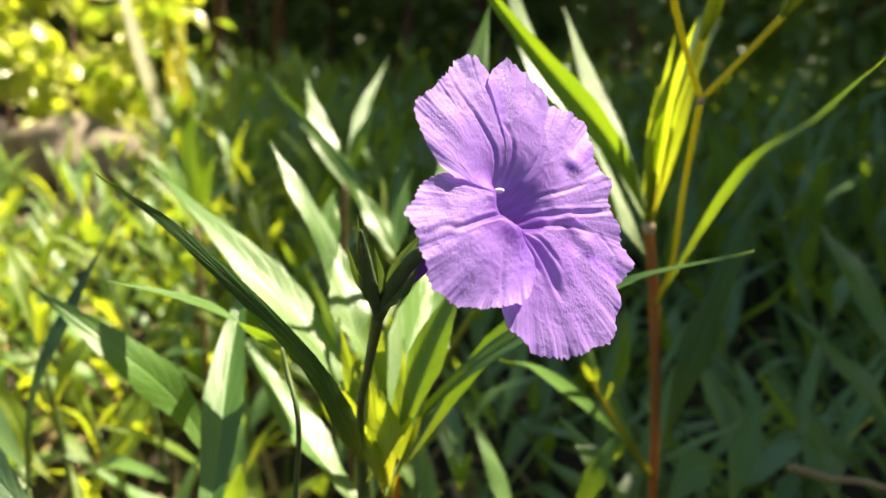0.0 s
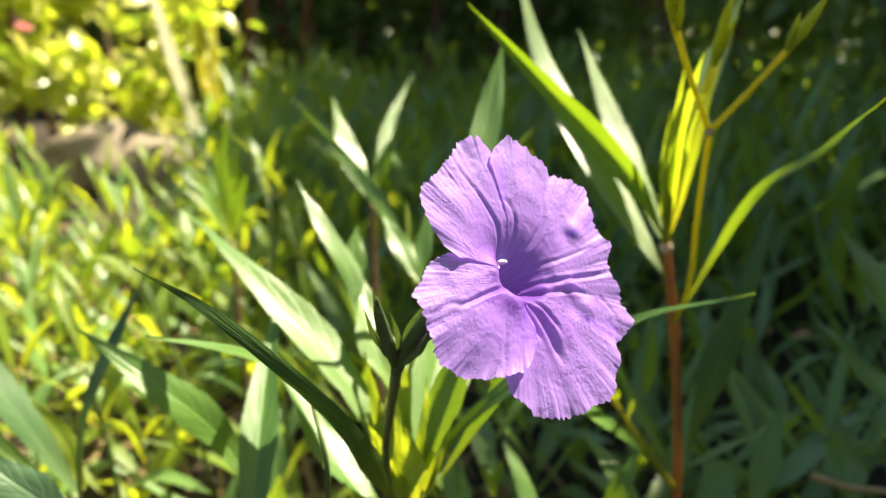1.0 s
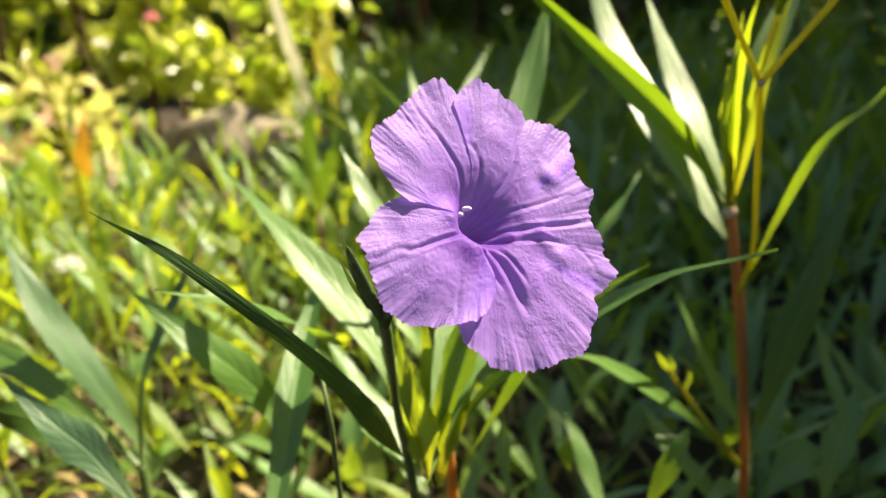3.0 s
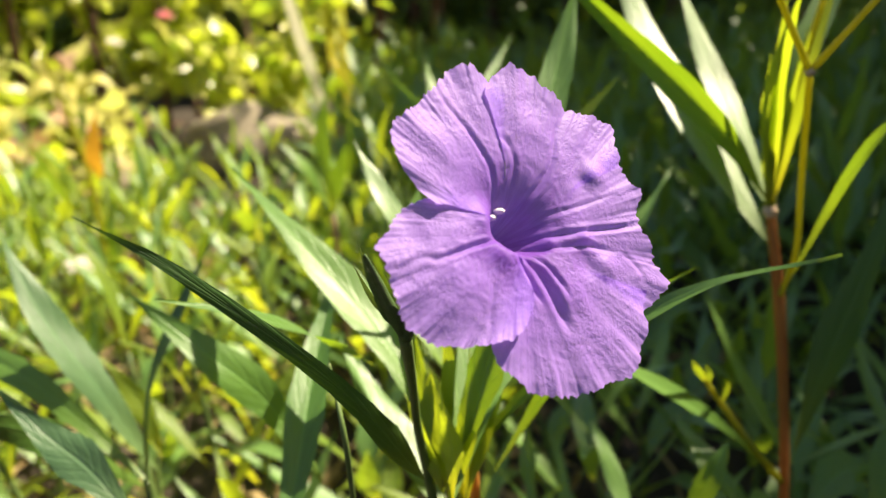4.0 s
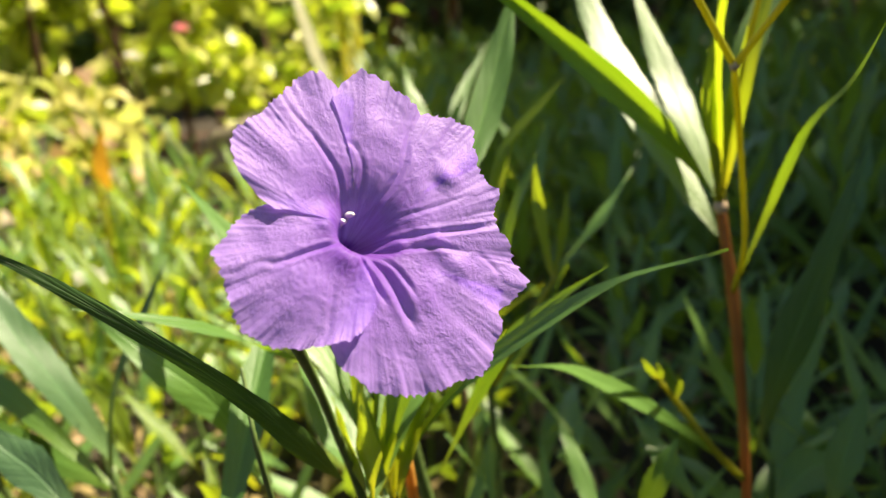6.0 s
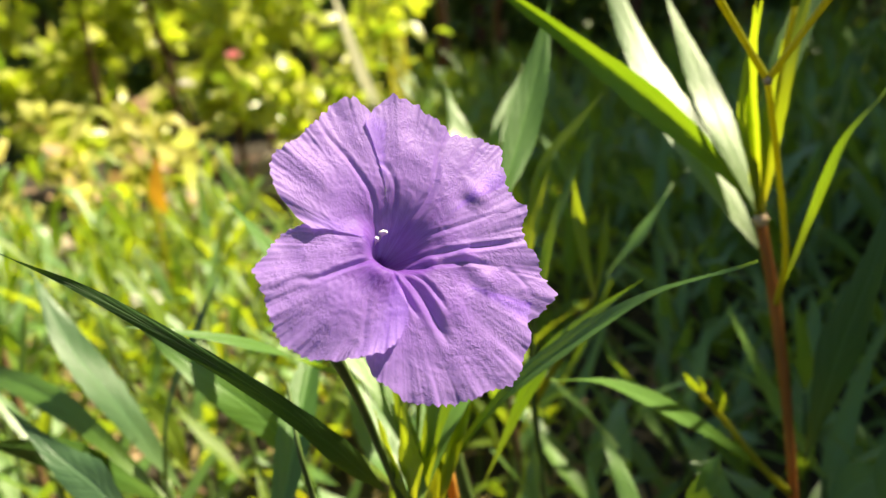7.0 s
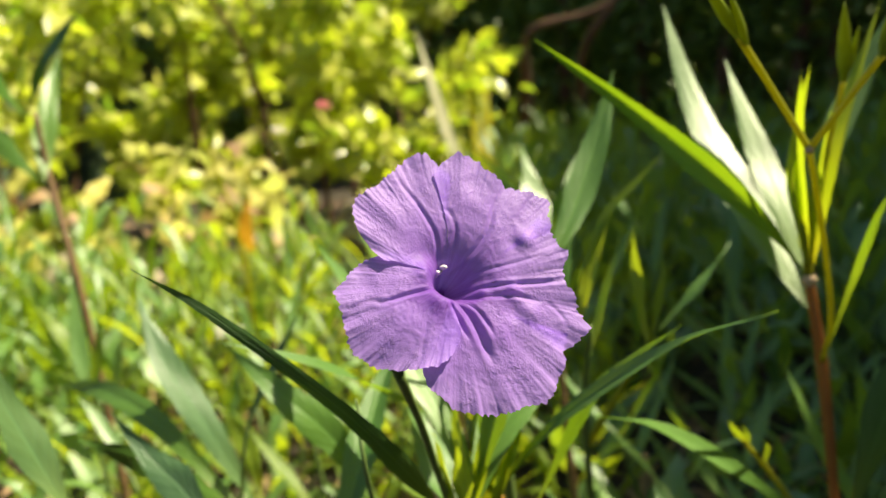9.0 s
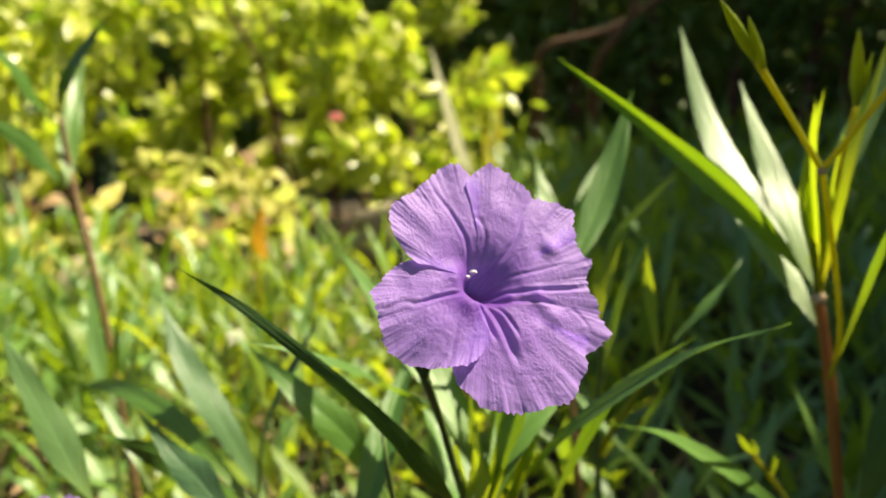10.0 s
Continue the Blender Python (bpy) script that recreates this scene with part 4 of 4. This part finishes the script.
rng = random.Random(11)
near, tries = [], 0
while len(near) < 260 and tries < 9000:
    tries += 1
    y = 0.42 + 0.9 * rng.random()
    x = rng.uniform(-0.75, 0.62) * (0.45 + 0.75 * y) + 0.02
    if any(math.hypot(x - a, y - b) < ((0.043 if y > 0.66 else 0.068) if x < -0.05 else 0.062) for a, b in near):
        continue
    if y > 1.2 and -0.52 < x / y < -0.36:
        continue
    near.append((x, y))
for x, y in near:
    bed_plant(x, y, rng)


def bed_stuff(name, label, spots, rng, material):
    """Many shoots, too many to count, in one mesh."""
    verts, faces, uvs = [], [], []
    for x, y in spots:
        h = rng.choice((0.10, 0.14, 0.18, 0.22, 0.26))
        base = Matrix.Translation((x, y, ground_height(x, y))) @ Euler((rng.uniform(-0.2, 0.2), rng.uniform(-0.2, 0.2), 0)).to_matrix().to_4x4()
        for turn, z, lean, size in shoot_layout(rng, h, rng.gauss(153, 30)):
            v, f, uv = rng.choice(BED_LEAVES)
            m = np.array(base @ pose(0, 0, z, 0, lean, turn) @ Matrix.Diagonal((size, size, size, 1)))
            k = len(verts)
            pts = np.array(v) @ m[:3, :3].T + m[:3, 3]
            verts.extend(pts.tolist())
            uvs.extend(uv)
            faces.extend(tuple(i + k for i in q) for q in f)
    return tagged(mesh_object(name, verts, faces, material, uvs=uvs), label, "plants", kind="stuff")


spots = []
for _ in range(1300):
    y = 1.25 + 1.35 * rng.random()
    x = rng.uniform(-0.85, 0.75) * (0.3 + 0.85 * y)
    if (x > -0.12 - 0.25 * y or math.hypot(x, y) < 1.45) and not -0.52 < x / y < -0.36:
        spots.append((x, y))
for _ in range(130):
    a, y = rng.uniform(-1.5, 1.2), rng.uniform(0.2, 1.3)
    if abs(a) > 0.30 + 0.62 * y:
        spots.append((a, y))
bed_stuff("bed_plants", "dense bed of narrow-leaved green plants", spots, rng, CARPET)
edge = random.Random(31)
fringe = [(edge.uniform(-1.35, -0.62), edge.uniform(0.55, 1.12)) for _ in range(110)]
bed_stuff("bed_plants", "loose fringe of narrow-leaved green plants beside the bed", [q for q in fringe if -q[0] > 0.22 + 0.62 * q[1]], edge, CARPET)


# ---- dry grass and fallen leaves on the soil ----
def litter(count, rng):
    verts, faces = [], []
    for _ in range(count):
        x, y = rng.uniform(-1.1, 0.08), rng.uniform(0.3, 1.7)
        z = ground_height(x, y) + 0.004
        a, ln, w = rng.uniform(0, 6.28), rng.uniform(0.04, 0.14), rng.uniform(0.0012, 0.004)
        rise = rng.uniform(0.0, 0.05)
        d = np.array((math.cos(a), math.sin(a), 0))
        s = np.array((-math.sin(a), math.cos(a), 0))
        k = len(verts)
        for q in range(5):
            c = np.array((x, y, z + rise * math.sin(q / 4 * 3.0))) + d * ln * q / 4 + s * 0.01 * math.sin(q + a)
            verts.extend((c - s * w, c + s * w))
        faces.extend((k + 2 * q, k + 2 * q + 1, k + 2 * q + 3, k + 2 * q + 2) for q in range(4))
    return tagged(mesh_object("dry_grass", verts, faces, DRY), "dry straw-coloured grass and fallen leaves on soil", "litter", kind="stuff")


litter(620, rng)


def fallen_leaves(count, rng):
    """Curled tan leaves on the soil, too many to count."""
    verts, faces = [], []
    for k in range(count):
        x, y = rng.uniform(-1.0, 0.08), rng.uniform(0.28, 1.3)
        a, ln = rng.uniform(0, 6.28), rng.uniform(0.03, 0.07)
        d, up = np.array((math.cos(a), math.sin(a), rng.uniform(0.1, 0.7))), rng.uniform(0.004, 0.05)
        o = np.array((x, y, ground_height(x, y) + up))
        v, f, uv = blade([o, o + d * ln * 0.5 + np.array((0, 0, 0.006)), o + d * ln - np.array((0, 0, 0.008))], ln * rng.uniform(0.14, 0.3), (rng.uniform(-0.5, 0.5), rng.uniform(-0.8, 0.2), 1), 6, 4, 0.5, k, 0.12)
        n = len(verts)
        verts.extend(v)
        faces.extend(tuple(i + n for i in q) for q in f)
    return tagged(mesh_object("fallen_leaves", verts, faces, TAN), "curled tan fallen leaves and straw on the soil", "litter", kind="stuff")


TAN = plain("fallen_leaf", (0.28, 0.16, 0.085), (0.55, 0.38, 0.24), 25, 0.7, 0.4, 0.001, (0.6, 0.38, 0.16), 0.25)
fallen_leaves(190, rng)


# ---- shrubs and hedge behind ----
def foliage(count, spot, length, rng, aspect=0.55):
    """Small bent leaves; spot(rng) gives where each one sits."""
    c = np.array([spot(rng) for _ in range(count)])
    r = np.random.RandomState(rng.randrange(9999))
    d = r.normal(size=(count, 3)) + (0, -0.3, -0.15)
    d /= np.linalg.norm(d, axis=1)[:, None]
    q = r.normal(size=(count, 3)) + 0.9 * np.array(to_sun) + (0, -0.4, 0.2)
    s = np.cross(d, q)
    s /= np.linalg.norm(s, axis=1)[:, None]
    u = np.cross(s, d)
    ln = (length * r.uniform(0.6, 1.25, count))[:, None]
    w = ln * aspect * 0.5
    rows = [(0, 0.12, 0), (0.35, 0.95, 0.05), (0.7, 0.75, 0.03), (1.0, 0.06, -0.06)]
    verts, uvs = [], []
    for a, b, h in rows:
        for side in (-1, 0, 1):
            verts.append(c + d * ln * a + s * w * b * side + u * ln * (h + 0.08 * abs(side) * b))
            uvs.append((0.5 + 0.5 * side, a))
    v = np.stack(verts, axis=1).reshape(-1, 3)
    face = np.array([(i * 3 + j, i * 3 + j + 1, i * 3 + j + 4, i * 3 + j + 3) for i in range(3) for j in range(2)])
    f = (face[None] + 12 * np.arange(count)[:, None, None]).reshape(-1, 4)
    return v, f.tolist(), np.tile(np.array(uvs), (count, 1))


def clumps(centres, spread, thin):
    def spot(rng):
        x, y, z, r = rng.choice(centres)
        while True:
            p = [rng.uniform(-1, 1) for _ in range(3)]
            n = math.sqrt(sum(q * q for q in p))
            if 0.35 < n < 1 and rng.random() < n:
                break
        return (x + p[0] * r, y + p[1] * r * thin, max(0.02, z + p[2] * r * spread))
    return spot


def shrub(x, y, w, h, count, rng, label, material, length, group, skirt=0.0):
    """A shrub: forked stems and a loose crown of clumps of small leaves; its lower clumps reach forward by the skirt."""
    s = thing("shrub", label, "shrub", group, at=(x, y, 0))
    centres = []
    for _ in range(int(9 * w * h / 0.4) + 6):
        z = h * rng.random() ** 0.7
        centres.append((x + rng.uniform(-0.5, 0.5) * w, y + rng.uniform(-0.13, 0.2) - skirt * (h - z), z + 0.04, rng.uniform(0.05, 0.10)))
    for cx, cy, cz, r in centres[::4]:
        tube("branch", [(x + (cx - x) * 0.3, y, 0), (x + (cx - x) * 0.6, (cy + y) / 2, cz * 0.5), (cx, cy, cz)], (0.010, 0.006, 0.002), BARK, s, 6, 8)
    v, f, uv = foliage(count, clumps(centres, 0.9, 0.8), length, rng)
    crown = mesh_object("crown", v - np.array(s.location), f, material, s, uvs=uv)
    crown["kind"] = "stuff"
    return s, centres


SUNNY = "leafy sunlit shrub with small rounded yellow-green leaves"
for x, y, w, h in ((-0.98, 2.42, 0.42, 0.60), (-1.22, 2.20, 0.55, 0.66), (-1.50, 1.98, 0.6, 0.70), (-1.85, 1.75, 0.6, 0.75), (-2.2, 1.5, 0.6, 0.8), (-1.35, 2.85, 0.8, 0.80), (-1.75, 2.6, 0.9, 0.90), (-2.4, 2.2, 1.0, 1.0), (-1.50, 1.34, 0.5, 0.72), (-1.85, 1.20, 0.6, 0.80)):
    shrub(x, y, w, h, int(820 * w * h / 0.5), rng, SUNNY, SHRUB, 0.074, "sunlit shrubs", 0.40 if x < -1.1 else 0.0)

shrub(-0.68, 2.08, 0.12, 0.48, 150, random.Random(5), SUNNY, SHRUB, 0.066, "sunlit shrubs")


def hedge(line, h, count, length, rng, label, rough=0.06):
    """A hedge along a line of points, with trunks and a ragged face of leaves."""
    pts = np.array(line, dtype=float)
    tops = h if isinstance(h, list) else [h] * len(line)
    h = min(tops)
    runs = np.hypot(*np.diff(pts, axis=0).T)
    at = np.concatenate(([0], np.cumsum(runs)))
    o = thing("hedge", label, "hedge", "garden hedges", at=(*pts.mean(axis=0), 0))

    def place(s):
        return float(np.interp(s, at, pts[:, 0])), float(np.interp(s, at, pts[:, 1]))

    def spot(rng):
        s = rng.random() * at[-1]
        x, y = place(s)
        top = float(np.interp(s, at, tops)) * (1 + rough * noise.noise((s * 2.3, 4, at[-1])) + 0.6 * rough * noise.noise((s * 7, 2, at[-1])))
        z = rng.random() ** 0.8 * top
        off = 0.2 * noise.noise((s * 2.2, z * 2.2, 8))
        return (x + off + rng.uniform(-0.12, 0.12), y + off * 0.5 + rng.uniform(-0.05, 0.25), z)

    v, f, uv = foliage(count, spot, length, rng, 0.5)
    crown = mesh_object("crown", v - np.array(o.location), f, HEDGE, o, uvs=uv)
    crown["kind"] = "stuff"
    for k in range(int(at[-1] / 0.3)):
        x, y = place((k + rng.uniform(0.2, 0.8)) * 0.3)
        lean = rng.uniform(-0.25, 0.25)
        tube("trunk", [(x, y, -0.02), (x + lean * 0.5, y + 0.02, h * 0.4), (x + lean, y + 0.05, h * 0.85)], (0.032, 0.026, 0.012), BARK, o, 8, 10, "brown bark trunk")
    return o


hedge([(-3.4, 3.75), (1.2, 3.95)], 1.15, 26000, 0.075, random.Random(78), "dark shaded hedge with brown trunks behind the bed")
# side hedge: its unseen near run and tall tops are added for shade
hedge([(1.60, -0.6), (1.15, 1.10), (0.91, 1.65), (0.84, 1.90), (0.80, 2.25), (0.78, 2.40), (0.76, 2.6), (0.70, 3.0), (0.62, 3.7)], [1.775, 1.775, 1.79, 2.03, 2.03, 2.0, 2.0, 2.0, 1.95], 30000, 0.075, random.Random(77), "dark leafy side hedge, carried tall past the view to shade the bed", 0.015)
def sky_blocker(name, a, b, thick, h, label):
    """A plain wall from a to b on the ground, added to hold back sky light."""
    a, b = np.array(a, dtype=float), np.array(b, dtype=float)
    t = unit(b - a)
    side = np.array((-t[1], t[0])) * thick
    ring = [a, b, b + side, a + side]
    verts = [(*q, -0.1) for q in ring] + [(*q, h) for q in ring]
    faces = [(0, 1, 5, 4), (1, 2, 6, 5), (2, 3, 7, 6), (3, 0, 4, 7), (4, 5, 6, 7), (3, 2, 1, 0)]
    return tagged(mesh_object(name, verts, faces, WALL, smooth=False), label, "wall", kind="structure")


# two unseen walls, added to cut the sky's fill and deepen shadows
sky_blocker("sky_blocker_south", (-3.6, -1.4), (3.0, -1.4), -0.2, 0.8, "plain dark grey-green wall added out of view to cut sky light")
sky_blocker("sky_blocker_west", (-3.6, -1.4), (-3.6, 4.5), 0.2, 1.3, "plain dark grey-green wall added out of view to cut sky light")
back_wall = mesh_object("wall_back", [(-6, 4.5, -0.1), (4, 4.5, -0.1), (4, 4.5, 1.3), (-6, 4.5, 1.3), (-6, 4.7, -0.1), (4, 4.7, -0.1), (4, 4.7, 1.3), (-6, 4.7, 1.3)], [(0, 1, 2, 3), (5, 4, 7, 6), (3, 2, 6, 7), (4, 0, 3, 7), (1, 5, 6, 2)], BARK, smooth=False)
tagged(back_wall, "weathered dark brown garden wall behind the hedge", "wall", kind="structure")


# ---- stones, pale stalks and other things in the background ----
def stone(x, y, z, sx, sy, sz, seed):
    bm = bmesh.new()
    bmesh.ops.create_icosphere(bm, subdivisions=4, radius=1.0)
    for v in bm.verts:
        n = v.co.normalized()
        v.co = n * (1 + 0.28 * noise.noise(n * 1.6 + Vector((seed, 0, 0))) + 0.07 * noise.noise(n * 6 + Vector((seed, 3, 0))))
        v.co = Vector((v.co.x * sx, v.co.y * sy, v.co.z * sz))
    me = bpy.data.meshes.new("stone")
    bm.to_mesh(me)
    bm.free()
    me.polygons.foreach_set("use_smooth", [True] * len(me.polygons))
    me.materials.append(STONE)
    ob = new("stone", me)
    ob.location = (x, y, z)
    return tagged(ob, "rough grey-brown garden stone on the soil", "stone", "garden stones")


stone(-0.88, 2.02, 0.06, 0.18, 0.10, 0.10, 1)
stone(-1.25, 1.30, 0.07, 0.16, 0.10, 0.10, 5)
stone(-1.02, 1.62, 0.05, 0.10, 0.08, 0.08, 9)


def reed(points, width, material, label):
    """An upright strap leaf on a short round stalk."""
    c = thing("garden_reed", label, "reed", "garden reeds", at=points[0])
    leaf(c, material, width, (0.6, -0.5, 0.6), points, n=16, peak=0.45, taper=2.0, fold=0.15)
    tube("stalk", [points[0], points[1]], (width * 0.22, width * 0.12), material, c, 8, 6)
    return c


reed([(-0.535, 1.705, -0.01), (-0.558, 1.69, 0.20), (-0.590, 1.70, 0.337), (-0.650, 1.75, 0.54)], 0.030, STRAW, "pale whitish reed leaf shining in the sun")
for x, y, top, lean, w in ((-0.605, 1.97, 0.52, -0.03, 0.026), (-0.612, 2.03, 0.48, 0.010, 0.034), (-0.575, 1.93, 0.36, -0.01, 0.022)):
    reed([(x, y, -0.01), (x + lean * 0.3, y, top * 0.5), (x + lean, y + 0.02, top)], w, CANE, "bright yellow upright reed leaf in the sun")


def bare_branch(points, radii):
    s = thing("bare_branch", "bare brown branch in front of the hedge", "branch", "bare branches", at=points[0])
    tube("wood", points, radii, BARK, s, 8, 18)
    return s


bare_branch([(-0.75, 2.75, 0.0), (-0.66, 2.60, 0.35), (-0.597, 2.484, 0.521), (-0.404, 2.528, 0.56), (-0.20, 2.553, 0.66)], (0.018, 0.016, 0.013, 0.011, 0.006))
bare_branch([(-0.52, 2.80, 0.0), (-0.50, 2.65, 0.30), (-0.441, 2.523, 0.471), (-0.33, 2.50, 0.60), (-0.28, 2.50, 0.80)], (0.020, 0.018, 0.015, 0.011, 0.006))
bare_branch([(-1.50, 2.40, 0.0), (-1.34, 2.15, 0.50), (-1.171, 1.763, 0.688), (-1.135, 1.78, 0.715), (-1.100, 1.80, 0.68), (-1.08, 1.80, 0.60)], (0.010, 0.008, 0.006, 0.005, 0.004, 0.003))


def blossom(x, y, z, r, material, label):
    """A small round blossom of ruffled petals on a thin stalk."""
    b = thing("blossom", label, "flower", "small blossoms", at=(x, y, z))
    for k in range(9):
        a, tilt = k * 2.4, 0.25 + 0.12 * k
        d = np.array((math.cos(a) * math.cos(tilt), math.sin(a) * math.cos(tilt), math.sin(tilt)))
        v, f, uv = blade([(0, 0, 0), d * r * 0.6, d * r + np.array((0, 0, -0.15 * r))], r * 0.9, (0, 0, 1), 5, 4, 0.3, k, 0.05)
        mesh_object("petal", v, f, material, b, uvs=uv)
    tube("stem", [(x, y + 0.06, z - 0.2), (x, y + 0.02, z - 0.08), (x, y, z)], (0.002, 0.002, 0.0015), STEM_GREEN, b, 6, 6)
    return b


blossom(-0.93, 1.80, 0.39, 0.025, PINK, "small pink blossom on the shrub")
blossom(-1.04, 1.76, 0.345, 0.025, WHITE, "small whitish blossom on the shrub")
blossom(-0.515, 0.766, 0.167, 0.022, WHITE, "faded pinkish white blossom among the leaves")


def small_plant(x, y, h, rng, label, material, count, size, width):
    p = thing("small_plant", label, "plant", "small plants", at=(x, y, 0))
    tube("stem", [(x, y, 0), (x + 0.01, y, h * 0.6), (x - 0.02, y, h)], (0.004, 0.0035, 0.002), STEM_YELLOW, p, 8, 10)
    for k in range(count):
        a, z = k * 2.4 + rng.uniform(-0.5, 0.5), h * (0.35 + 0.65 * k / count) + rng.uniform(-0.02, 0.02)
        ln, rise, tip = size * rng.uniform(0.65, 1.3), rng.uniform(0.1, 0.5), rng.uniform(-0.1, 0.8)
        d = np.array((math.cos(a), math.sin(a), 0))
        o = np.array((x - 0.02 * z / h, y, z))
        leaf(p, TAN if material is PALE and rng.random() < 0.14 else material, width * rng.uniform(0.75, 1.2), (rng.uniform(-0.4, 0.5), rng.uniform(-0.6, 0.1), 1), [o, o + d * ln * 0.5 + np.array((0, 0, ln * rise)), o + d * ln * 0.95 + np.array((0, 0, ln * tip))], n=10, across=4)
    return p


small_plant(-0.585, 0.90, 0.40, rng, "young upright seedling with a pale stem", YOUNG, 6, 0.09, 0.018)
for x, y, h in ((-1.12, 1.45, 0.30), (-1.00, 1.40, 0.22), (-1.22, 1.52, 0.38), (-1.32, 1.42, 0.26), (-0.92, 1.55, 0.26), (-1.05, 1.62, 0.34), (-1.40, 1.30, 0.30), (-1.15, 1.28, 0.20), (-1.30, 1.18, 0.24)):
    small_plant(x, y, h, rng, "low plant with pale yellowing leaves", PALE, 12, 0.09, 0.050)
turned = thing("withered_leaf", "single withered orange leaf standing among the plants", "leaf", at=(-0.56, 0.90, 0.20))
leaf(turned, ORANGE, 0.024, (0.2, -0.9, 0.2), [(-0.56, 0.90, 0.235), (-0.553, 0.885, 0.270), (-0.535, 0.88, 0.318)], n=10, across=4)
tube("stem", [(-0.56, 0.905, 0.0), (-0.56, 0.90, 0.237)], (0.002, 0.0015), STEM_GREEN, turned, 6, 4)

twig = thing("dry_twig", "thin grey dry twig lying among the leaves", "twig", at=(0.168, 0.37, 0.0))
tube("wood", [(0.168, 0.370, 0.204), (0.183, 0.357, 0.205), (0.201, 0.344, 0.208), (0.25, 0.32, 0.19), (0.36, 0.28, 0.0)], (0.0022, 0.0018, 0.0017, 0.0016, 0.0015), DRY, twig, 8, 16)

# ---- a second flower low beside the path of the eye ----
second = thing("ruellia_plant", "low plant with a second violet flower", "plant", "ruellia plants", at=(-0.185, 0.20, 0))
tube("stem", [(-0.185, 0.20, 0), (-0.186, 0.20, 0.15), (-0.183, 0.205, 0.229)], (0.0026, 0.0022, 0.0018), STEM_GREEN, second, 10, 16)
build_flower(second, pose(-0.169, 0.176, 0.266, 60, 0, 40))
